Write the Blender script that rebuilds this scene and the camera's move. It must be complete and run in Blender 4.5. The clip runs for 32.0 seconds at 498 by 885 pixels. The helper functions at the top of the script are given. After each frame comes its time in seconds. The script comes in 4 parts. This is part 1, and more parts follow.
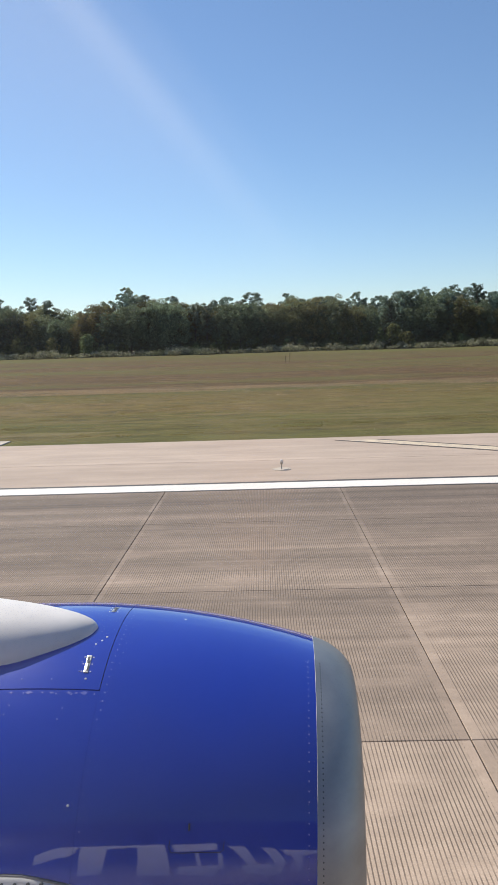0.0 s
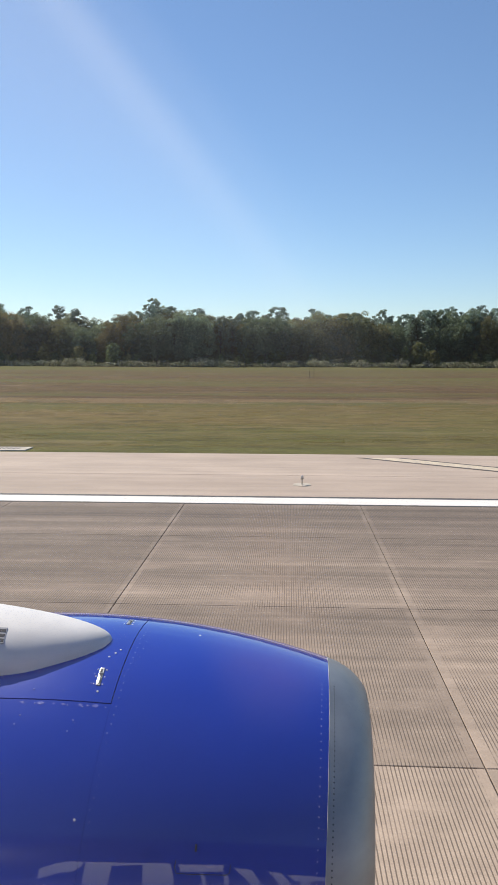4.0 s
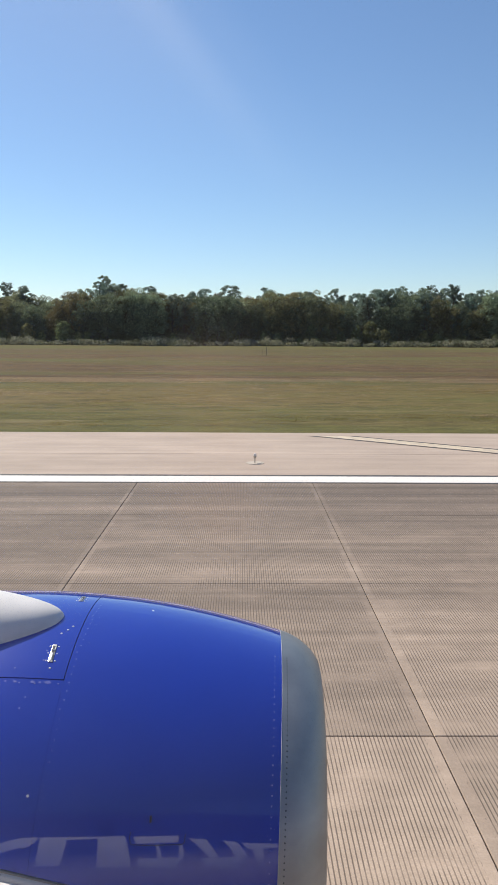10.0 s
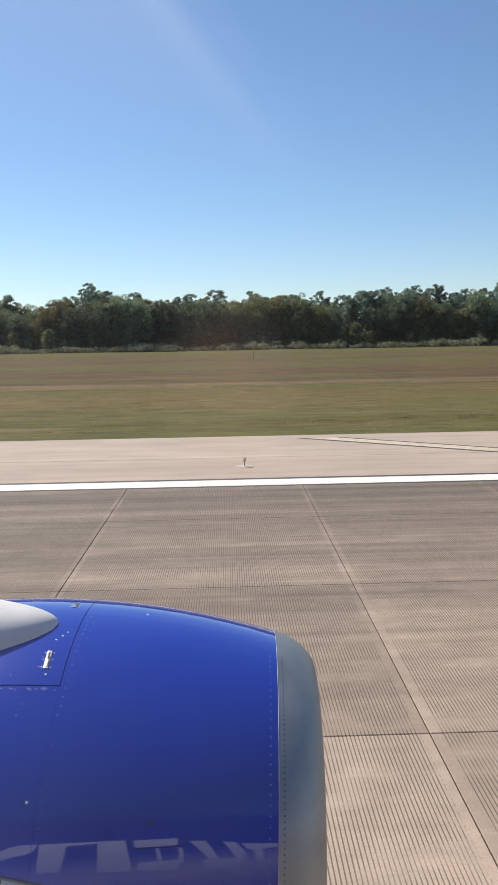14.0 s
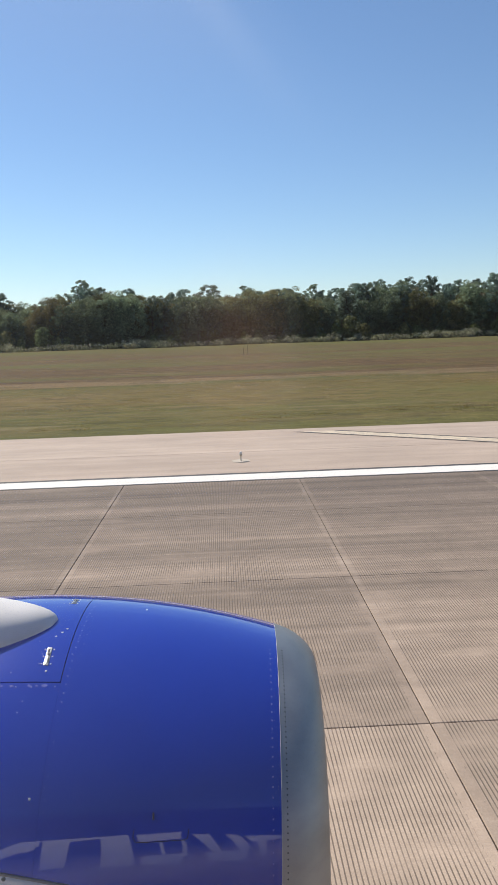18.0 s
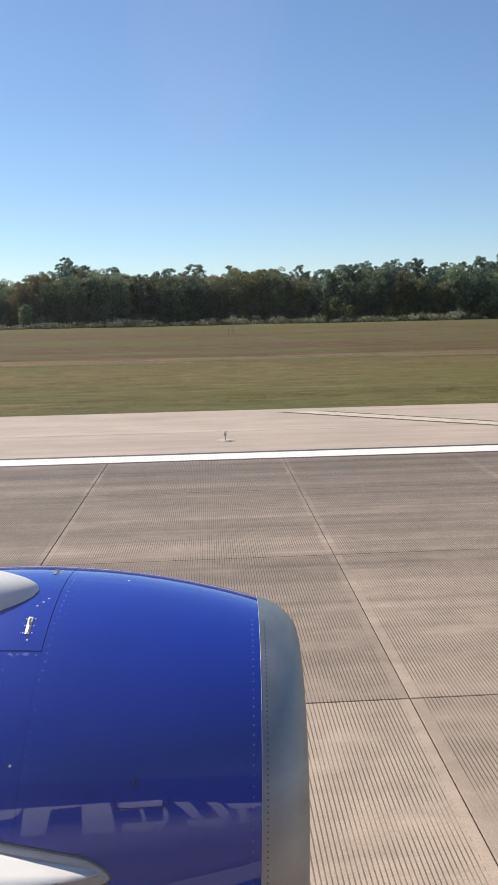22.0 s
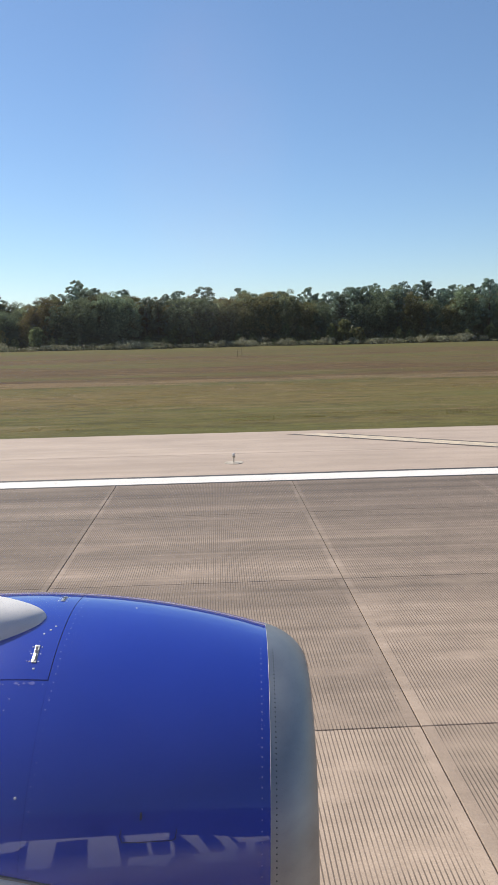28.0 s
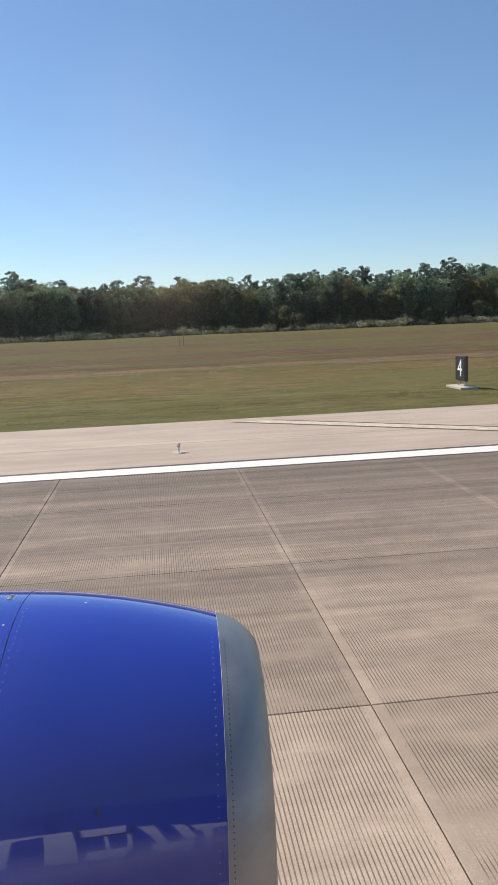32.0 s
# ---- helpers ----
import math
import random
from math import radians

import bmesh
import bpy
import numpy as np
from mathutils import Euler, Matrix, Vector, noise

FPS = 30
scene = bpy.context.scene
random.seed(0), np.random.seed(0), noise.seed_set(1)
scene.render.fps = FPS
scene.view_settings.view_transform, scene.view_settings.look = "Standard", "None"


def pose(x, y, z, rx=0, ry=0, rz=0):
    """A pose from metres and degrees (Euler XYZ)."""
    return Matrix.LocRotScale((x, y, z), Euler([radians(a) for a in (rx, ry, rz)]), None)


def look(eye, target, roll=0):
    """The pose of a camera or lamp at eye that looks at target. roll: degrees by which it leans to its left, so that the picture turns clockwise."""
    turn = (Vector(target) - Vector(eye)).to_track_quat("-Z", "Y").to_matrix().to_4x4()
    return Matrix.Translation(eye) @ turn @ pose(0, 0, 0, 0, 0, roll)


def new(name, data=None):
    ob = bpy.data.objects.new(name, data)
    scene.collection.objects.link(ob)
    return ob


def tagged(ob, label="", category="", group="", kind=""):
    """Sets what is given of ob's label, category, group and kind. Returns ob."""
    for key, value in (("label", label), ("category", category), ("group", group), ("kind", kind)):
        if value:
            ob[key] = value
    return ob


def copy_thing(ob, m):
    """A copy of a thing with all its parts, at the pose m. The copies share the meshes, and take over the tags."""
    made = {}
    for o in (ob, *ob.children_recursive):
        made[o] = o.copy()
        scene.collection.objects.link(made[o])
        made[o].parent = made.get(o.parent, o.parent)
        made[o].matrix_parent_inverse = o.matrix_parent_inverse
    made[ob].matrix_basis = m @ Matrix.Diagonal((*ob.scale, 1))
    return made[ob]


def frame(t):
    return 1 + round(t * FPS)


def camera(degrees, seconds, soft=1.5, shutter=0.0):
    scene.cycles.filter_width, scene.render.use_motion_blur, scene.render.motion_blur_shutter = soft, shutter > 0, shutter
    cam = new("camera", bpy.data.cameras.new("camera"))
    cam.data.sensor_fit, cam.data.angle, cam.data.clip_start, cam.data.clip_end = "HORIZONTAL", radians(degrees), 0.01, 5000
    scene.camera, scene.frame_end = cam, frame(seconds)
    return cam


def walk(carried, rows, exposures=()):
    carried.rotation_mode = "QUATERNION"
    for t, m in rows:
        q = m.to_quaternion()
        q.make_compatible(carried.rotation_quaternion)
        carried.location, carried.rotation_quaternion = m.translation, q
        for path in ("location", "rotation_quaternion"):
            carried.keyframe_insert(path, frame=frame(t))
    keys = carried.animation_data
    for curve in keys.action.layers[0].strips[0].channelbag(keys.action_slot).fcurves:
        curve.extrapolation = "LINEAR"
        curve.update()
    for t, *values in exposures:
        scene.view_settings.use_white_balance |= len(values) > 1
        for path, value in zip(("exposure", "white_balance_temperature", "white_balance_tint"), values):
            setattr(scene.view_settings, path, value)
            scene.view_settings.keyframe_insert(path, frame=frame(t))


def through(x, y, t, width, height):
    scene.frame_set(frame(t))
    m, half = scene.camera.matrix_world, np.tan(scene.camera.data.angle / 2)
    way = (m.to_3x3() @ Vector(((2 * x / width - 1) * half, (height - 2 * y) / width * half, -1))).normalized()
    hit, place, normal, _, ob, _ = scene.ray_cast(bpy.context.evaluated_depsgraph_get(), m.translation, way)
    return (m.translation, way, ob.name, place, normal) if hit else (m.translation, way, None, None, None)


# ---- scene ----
EXPOSURE = 0.05
SKY = 0.115
SUN = 5.4
DUST = 0.0168
COWL = (0.006, 0.034, 0.36)
PINES = (0.16, 0.6)
# The aircraft's window, engine and the airfield in one frame: x along the runway, y out over it, z up.
cam = camera(36.0, 32.0, soft=1.5)
PATH = [  # seconds, x, y, z, heading to the left, pitch, lean
    (0, 0.0143, -0.019, 3.856, 1.32, -7.55, -1.74),
    (0.5, 0.0145, -0.017, 3.856, 1.61, -8.06, -1.70),
    (1, 0.0145, -0.014, 3.856, 1.78, -8.17, -0.96),
    (1.5, 0.0147, -0.011, 3.856, 2.18, -8.03, -0.17),
    (2, 0.0147, -0.008, 3.857, 2.18, -7.44, 0.31),
    (2.5, 0.0147, -0.006, 3.858, 2.52, -7.37, 0.63),
    (4.5, 0.0120, 0.003, 3.869, 2.90, -6.37, -0.04),
    (5, 0.0118, 0.002, 3.870, 2.26, -6.79, -0.53),
    (5.5, 0.0118, 0.001, 3.870, 1.67, -7.42, -0.54),
    (6, 0.0115, 0.000, 3.870, 1.18, -7.86, -0.52),
    (6.5, 0.0115, -0.000, 3.869, 0.57, -8.23, -0.55),
    (7, 0.0115, -0.001, 3.868, 0.03, -8.48, -0.41),
    (7.5, 0.0115, -0.000, 3.865, -0.31, -8.71, -0.27),
    (8, 0.0118, 0.001, 3.862, -0.44, -8.75, -0.22),
    (8.5, 0.0123, 0.002, 3.858, -0.09, -8.59, -0.10),
    (9, 0.0133, 0.003, 3.854, 0.09, -8.66, -0.00),
    (9.5, 0.0143, 0.003, 3.850, -0.13, -8.40, -0.04),
    (10, 0.0150, 0.002, 3.847, -0.64, -8.06, 0.30),
    (10.5, 0.0155, -0.001, 3.845, -0.99, -7.52, 0.51),
    (11, 0.0152, -0.004, 3.844, -1.36, -7.21, 0.57),
    (11.5, 0.0147, -0.008, 3.844, -1.67, -7.05, 0.46),
    (12, 0.0138, -0.011, 3.843, -1.84, -7.04, 0.02),
    (12.5, 0.0125, -0.015, 3.843, -1.88, -7.25, -0.21),
    (13, 0.0118, -0.017, 3.842, -1.76, -7.41, -0.67),
    (13.5, 0.0112, -0.018, 3.841, -1.57, -7.54, -0.61),
    (14, 0.0110, -0.018, 3.841, -1.47, -7.78, -1.01),
    (14.5, 0.0110, -0.017, 3.841, -1.55, -7.87, -1.00),
    (16.5, 0.0097, -0.021, 3.834, -2.49, -7.74, -1.67),
    (17, 0.0095, -0.019, 3.835, -2.56, -7.86, -1.68),
    (17.5, 0.0093, -0.017, 3.835, -2.26, -8.06, -1.96),
    (18, 0.0093, -0.014, 3.834, -1.76, -8.19, -1.96),
    (18.5, 0.0095, -0.010, 3.831, -1.17, -8.29, -1.74),
    (19, 0.0097, -0.007, 3.828, -0.74, -8.56, -1.93),
    (19.5, 0.0103, -0.004, 3.825, -0.37, -8.77, -1.65),
    (20, 0.0105, -0.002, 3.820, -0.01, -9.07, -1.76),
    (20.5, 0.0105, -0.001, 3.813, -0.17, -9.28, -1.85),
    (21, 0.0103, -0.002, 3.804, -0.84, -9.37, -1.85),
    (21.5, 0.0100, -0.004, 3.796, -1.79, -9.55, -1.54),
    (22, 0.0103, -0.006, 3.789, -2.90, -9.64, -1.25),
    (22.5, 0.0105, -0.007, 3.784, -3.94, -9.51, -0.89),
    (23, 0.0112, -0.008, 3.782, -4.45, -9.53, -0.50),
    (23.5, 0.0118, -0.007, 3.783, -4.36, -9.00, -0.48),
    (24, 0.0125, -0.005, 3.785, -3.56, -8.61, 0.02),
    (24.5, 0.0128, -0.003, 3.788, -2.71, -7.92, 0.22),
    (26.5, 0.0120, 0.013, 3.810, -2.41, -7.14, -0.57),
    (27, 0.0120, 0.013, 3.809, -2.19, -7.45, -0.92),
    (27.5, 0.0120, 0.012, 3.808, -2.23, -7.86, -1.36),
    (28, 0.0118, 0.011, 3.808, -2.28, -8.02, -1.30),
    (28.5, 0.0118, 0.009, 3.808, -2.73, -7.67, -1.41),
    (29, 0.0115, 0.008, 3.809, -3.62, -7.37, -1.27),
    (29.5, 0.0112, 0.007, 3.809, -4.60, -7.34, -1.29),
    (30, 0.0108, 0.006, 3.809, -5.58, -7.63, -1.36),
    (30.5, 0.0105, 0.005, 3.809, -6.19, -7.85, -1.90),
    (31, 0.0103, 0.005, 3.810, -6.17, -8.23, -2.26),
    (31.5, 0.0105, 0.005, 3.812, -6.10, -8.70, -2.46),
    (32, 0.0108, 0.006, 3.813, -6.42, -9.03, -2.45),
]


def eye_pose(x, y, z, yaw, pitch, lean):
    yw, pt = radians(yaw), radians(pitch)
    way = Vector((-math.sin(yw) * math.cos(pt), math.cos(yw) * math.cos(pt), math.sin(pt)))
    return look((x, y, z), Vector((x, y, z)) + way, lean)


walk(cam, [(t, eye_pose(*rest)) for t, *rest in PATH], exposures=[(0.0, EXPOSURE), (32.0, EXPOSURE)])

# ---- world and sun ----
SUN_AZIMUTH, SUN_HEIGHT = radians(-44), radians(47)  # azimuth from +y towards +x
world = bpy.data.worlds.new("sky")
scene.world = world
world.use_nodes = True
wn, wl = world.node_tree.nodes, world.node_tree.links
sky = wn.new("ShaderNodeTexSky")
sky.sky_type, sky.sun_disc = "NISHITA", False
sky.sun_elevation, sky.sun_rotation = SUN_HEIGHT, SUN_AZIMUTH
sky.altitude, sky.air_density, sky.dust_density, sky.ozone_density = 0.0, 1.0, 0.1, 5.6
wn["Background"].inputs["Strength"].default_value = SKY
wl.new(sky.outputs[0], wn["Background"].inputs["Color"])
sun = new("sun", bpy.data.lights.new("sun", "SUN"))
sun.data.energy, sun.data.angle, sun.data.color = SUN, radians(0.53), (1.0, 0.93, 0.82)
to_sun = Vector((math.sin(SUN_AZIMUTH) * math.cos(SUN_HEIGHT), math.cos(SUN_AZIMUTH) * math.cos(SUN_HEIGHT), math.sin(SUN_HEIGHT)))
sun.matrix_world = look(to_sun * 60, (0, 0, 0))


# ---- materials ----
class Mat:
    """A node material with a few short cuts."""

    def __init__(self, name):
        self.m = bpy.data.materials.new(name)
        self.m.use_nodes = True
        self.t = self.m.node_tree
        self.bsdf = self.t.nodes["Principled BSDF"]
        self.geo = self.t.nodes.new("ShaderNodeNewGeometry")

    def node(self, kind, **ins):
        n = self.t.nodes.new(kind)
        for key, value in ins.items():
            self.put(n.inputs[key.replace("_", " ")], value)
        return n

    def put(self, socket, value):
        if isinstance(value, bpy.types.NodeSocket):
            self.t.links.new(value, socket)
        else:
            socket.default_value = value

    def at(self, scale=(1, 1, 1), where=None):
        n = self.t.nodes.new("ShaderNodeMapping")
        n.inputs["Scale"].default_value = scale
        self.t.links.new(where or self.geo.outputs["Position"], n.inputs["Vector"])
        return n.outputs[0]

    def noise(self, size, scale=(1, 1, 1), detail=4.0, rough=0.55, where=None):
        n = self.node("ShaderNodeTexNoise", Vector=self.at(scale, where), Scale=1.0 / size, Detail=detail, Roughness=rough)
        return n.outputs["Fac"]

    def ramp(self, fac, *stops, ease="LINEAR"):
        n = self.t.nodes.new("ShaderNodeValToRGB")
        r = n.color_ramp
        r.interpolation = ease
        while len(r.elements) < len(stops):
            r.elements.new(0.5)
        for e, (p, c) in zip(r.elements, stops):
            e.position = p
            e.color = (*c, 1) if isinstance(c, tuple) else (c, c, c, 1)
        self.t.links.new(fac, n.inputs[0])
        return n.outputs[0]

    def math(self, op, a, b=0.0, clamp=False):
        n = self.t.nodes.new("ShaderNodeMath")
        n.operation, n.use_clamp = op, clamp
        self.put(n.inputs[0], a), self.put(n.inputs[1], b)
        return n.outputs[0]

    def mix(self, fac, a, b, mode="MIX"):
        n = self.t.nodes.new("ShaderNodeMix")
        n.data_type, n.blend_type = "RGBA", mode
        for socket, value in ((n.inputs[0], fac), (n.inputs[6], a), (n.inputs[7], b)):
            self.put(socket, (*value, 1) if isinstance(value, tuple) else value)
        return n.outputs[2]

    def axis(self, k):
        n = self.t.nodes.new("ShaderNodeSeparateXYZ")
        self.t.links.new(self.geo.outputs["Position"], n.inputs[0])
        return n.outputs[k]

    def random(self):
        return self.t.nodes.new("ShaderNodeObjectInfo").outputs["Random"]

    def bump(self, height, strength, distance, after=None):
        n = self.node("ShaderNodeBump", Strength=strength, Distance=distance, Height=height)
        if after is not None:
            self.t.links.new(after, n.inputs["Normal"])
        return n.outputs[0]

    def done(self, color, rough=0.6, metal=0.0, normal=None, **more):
        self.put(self.bsdf.inputs["Base Color"], (*color, 1) if isinstance(color, tuple) else color)
        self.put(self.bsdf.inputs["Roughness"], rough)
        self.put(self.bsdf.inputs["Metallic"], metal)
        if normal is not None:
            self.t.links.new(normal, self.bsdf.inputs["Normal"])
        for key, value in more.items():
            self.put(self.bsdf.inputs[key.replace("_", " ")], value)
        return self.m


def concrete(name, light, dark, rubber=True, grooves=True):
    m = Mat(name)
    blotch = m.noise(3.1, (0.5, 1, 1), 5, 0.6)
    patch = m.noise(0.45, (1, 1, 1), 4, 0.6)
    grain = m.noise(0.02, (1, 1, 1), 3, 0.7)
    c = m.mix(m.ramp(blotch, (0.3, 0.0), (0.72, 1.0)), dark, light)
    c = m.mix(0.35, c, m.ramp(patch, (0.3, 0.62), (0.7, 1.25)), "MULTIPLY")
    c = m.mix(0.55, c, m.ramp(grain, (0.2, 0.6), (0.8, 1.3)), "MULTIPLY")
    tone = m.ramp(m.random(), (0.0, 0.66), (0.5, 0.92), (1.0, 1.14))
    c = m.mix(0.8, c, tone, "MULTIPLY")
    normal = m.bump(grain, 0.35, 0.004)
    if rubber:  # tyre rubber and dust drawn out along the runway
        broad = m.noise(1.7, (0.010, 1, 1), 3, 0.5)
        streak = m.noise(0.45, (0.014, 1, 1), 4, 0.55)
        speck = m.noise(0.07, (0.8, 1, 1), 4, 0.7)
        wob = m.math("MULTIPLY", m.math("SUBTRACT", broad, 0.5), 0.16)
        zone = m.ramp(m.math("ADD", m.math("MULTIPLY", m.axis(1), 0.04, True), wob), *RUBBER)
        wear = m.math("MULTIPLY", m.ramp(broad, (0.3, 0.68), (0.6, 1.0)), m.ramp(streak, (0.3, 0.74), (0.62, 1.0)))
        c = m.mix(m.math("MULTIPLY", wear, zone, True), c, (0.112, 0.087, 0.069))
        c = m.mix(m.ramp(speck, (0.55, 0.0), (0.75, 0.30)), c, (0.56, 0.45, 0.355))
        drag = m.math("MULTIPLY", m.noise(0.22, (0.012, 1, 1), 4, 0.65), m.ramp(m.noise(2.6, (0.05, 1, 1), 3), (0.35, 0.8), (0.65, 1.15)))
        c = m.mix(m.ramp(m.math("MULTIPLY", m.axis(1), 0.04, True), (0.28, 0.15), (0.46, 0.65)), c, m.mix(1.0, c, m.ramp(drag, (0.34, 0.70), (0.5, 0.98), (0.64, 1.30)), "MULTIPLY"))
        stain = m.noise(0.9, (0.35, 1, 1), 5, 0.65)
        c = m.mix(0.55, c, m.ramp(stain, (0.32, 0.74), (0.55, 1.0), (0.72, 1.14)), "MULTIPLY")
    if grooves:  # saw-cut drainage grooves, every 38 mm
        saw = m.math("FRACT", m.math("MULTIPLY", m.axis(0), 1 / 0.038))
        saw = m.math("ABSOLUTE", m.math("SUBTRACT", m.math("ADD", saw, m.math("MULTIPLY", m.noise(0.05), 0.08)), 0.5))
        cut = m.ramp(saw, (0.09, 1.0), (0.19, 0.0))
        edge = m.math("ABSOLUTE", m.math("SUBTRACT", m.math("FRACT", m.math("DIVIDE", m.math("SUBTRACT", m.axis(0), 1.9), 4.572)), 0.5))
        keep = m.math("LESS_THAN", m.math("ADD", edge, m.math("MULTIPLY", m.noise(0.06), 0.008)), 0.482)
        worn = m.ramp(m.noise(0.8, (0.6, 1.2, 1), 4), (0.34, 0.12), (0.5, 1.0))
        clogged = m.ramp(m.math("MULTIPLY", m.axis(1), 0.04, True), (0.30, 0.95), (0.72, 0.82))  # rubber fills the grooves of the outer lanes
        fac = m.math("MULTIPLY", m.math("MULTIPLY", m.math("MULTIPLY", cut, keep), worn), clogged)
        smooth = m.math("MULTIPLY", m.math("GREATER_THAN", m.math("ADD", edge, m.math("MULTIPLY", m.noise(0.12), 0.012)), 0.487), m.ramp(m.noise(0.5), (0.42, 0.0), (0.64, 0.25)))
        smooth = m.math("MULTIPLY", smooth, m.ramp(m.noise(2.2), (0.4, 0.1), (0.6, 1.0)))
        c = m.mix(smooth, c, (0.46, 0.37, 0.30))
        c = m.mix(m.math("MULTIPLY", fac, 0.82), c, (0.085, 0.064, 0.048))
        normal = m.bump(m.math("SUBTRACT", 1.0, fac), 0.4, 0.006, normal)
    return m.done(c, 0.86, normal=normal, Specular_IOR_Level=0.3)


RUBBER = ((0.0, 0.05), (0.26, 0.10), (0.38, 0.34), (0.50, 0.56), (0.64, 0.72), (0.70, 0.9), (0.76, 1.0))
runway_concrete = concrete("runway_concrete", (0.48, 0.368, 0.282), (0.39, 0.299, 0.227))
shoulder_mat = Mat("shoulder_pavement")
_c = shoulder_mat.mix(shoulder_mat.ramp(shoulder_mat.noise(4.0, (0.12, 1, 1), 5), (0.3, 0.0), (0.7, 1.0)), (0.385, 0.298, 0.232), (0.475, 0.374, 0.297))
_g = shoulder_mat.noise(0.03, (1, 1, 1), 4, 0.7)
_c = shoulder_mat.mix(0.5, _c, shoulder_mat.ramp(_g, (0.2, 0.7), (0.8, 1.2)), "MULTIPLY")
_c = shoulder_mat.mix(0.35, _c, shoulder_mat.ramp(shoulder_mat.noise(0.5, (0.05, 1, 1), 4), (0.35, 0.75), (0.65, 1.1)), "MULTIPLY")
_c = shoulder_mat.mix(0.6, _c, shoulder_mat.ramp(shoulder_mat.noise(1.6, (0.5, 1, 1), 5, 0.65), (0.32, 0.82), (0.68, 1.14)), "MULTIPLY")
shoulder_mat = shoulder_mat.done(_c, 0.9, normal=shoulder_mat.bump(_g, 0.3, 0.004))


def worn_paint(name, color, under, wear):
    m = Mat(name)
    chips = m.noise(0.12, (0.35, 1, 1), 6, 0.7)
    dirt = m.noise(1.2, (0.2, 1, 1), 5, 0.6)
    c = m.mix(m.ramp(chips, (wear, 1.0), (wear + 0.06, 0.0)), color, under)
    c = m.mix(0.4, c, m.ramp(dirt, (0.3, 0.75), (0.7, 1.1)), "MULTIPLY")
    return m.done(c, 0.7, normal=m.bump(chips, 0.2, 0.003))


line_white = worn_paint("line_white", (0.76, 0.71, 0.645), (0.35, 0.30, 0.25), 0.30)
line_black = worn_paint("line_black", (0.045, 0.04, 0.037), (0.20, 0.16, 0.13), 0.36)
chevron_yellow = worn_paint("chevron_yellow", (0.63, 0.52, 0.36), (0.46, 0.375, 0.285), 0.47)
chevron_edge = worn_paint("chevron_edge", (0.075, 0.06, 0.045), (0.22, 0.175, 0.13), 0.33)


def grass_ground():
    m = Mat("airfield_grass")
    wob = m.math("MULTIPLY", m.math("SUBTRACT", m.noise(30.0, (0.25, 1, 1), 3), 0.5), 16.0)
    wob = m.math("ADD", wob, m.math("MULTIPLY", m.math("SUBTRACT", m.noise(2.2, (0.35, 1, 1), 4, 0.65), 0.5), 6.0))
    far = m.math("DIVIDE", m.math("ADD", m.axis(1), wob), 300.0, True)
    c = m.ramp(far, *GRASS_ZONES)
    mow = m.noise(2.4, (0.2, 1, 1), 5, 0.65)
    c = m.mix(m.ramp(mow, (0.40, 0.0), (0.68, 0.75)), c, (0.180, 0.128, 0.058))
    band = m.noise(0.9, (0.3, 1, 1), 5, 0.65)
    c = m.mix(0.8, c, m.ramp(band, (0.32, 0.55), (0.68, 1.4)), "MULTIPLY")
    tuft = m.noise(1.3, (0.5, 1, 1), 5, 0.7)
    c = m.mix(m.ramp(tuft, (0.54, 0.0), (0.64, 0.65)), c, (0.060, 0.056, 0.022))
    pale = m.noise(5.0, (0.2, 1, 1), 5, 0.65)
    c = m.mix(m.ramp(pale, (0.60, 0.0), (0.72, 0.55)), c, (0.33, 0.25, 0.145))
    wisp = m.noise(0.8, (0.7, 1, 1), 5, 0.75)
    c = m.mix(m.ramp(wisp, (0.56, 0.0), (0.68, 0.5)), c, (0.215, 0.172, 0.078))
    green = m.noise(16.0, (0.22, 1, 1), 4, 0.6)
    c = m.mix(m.ramp(green, (0.46, 0.0), (0.64, 0.75)), c, (0.120, 0.128, 0.036))
    fine = m.noise(0.16, (0.6, 1, 1), 5, 0.75)
    c = m.mix(0.75, c, m.ramp(fine, (0.25, 0.45), (0.78, 1.6)), "MULTIPLY")
    c = m.mix(1.0, c, (0.87, 0.87, 0.87), "MULTIPLY")
    return m.done(c, 0.95, normal=m.bump(fine, 0.7, 0.08), Specular_IOR_Level=0.1)


# dark stop at 0.205 paints the shade at the straw ridge's foot
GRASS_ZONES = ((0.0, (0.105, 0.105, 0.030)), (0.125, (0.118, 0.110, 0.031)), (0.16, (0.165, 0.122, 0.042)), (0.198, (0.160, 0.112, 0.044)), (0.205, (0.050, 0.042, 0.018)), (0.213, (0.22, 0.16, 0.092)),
               (0.232, (0.096, 0.056, 0.027)), (0.36, (0.112, 0.065, 0.035)), (0.52, (0.102, 0.062, 0.030)), (0.60, (0.104, 0.080, 0.034)), (0.70, (0.105, 0.098, 0.034)), (0.80, (0.118, 0.110, 0.040)), (0.86, (0.145, 0.105, 0.058)), (0.90, (0.10, 0.085, 0.042)))
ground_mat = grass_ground()


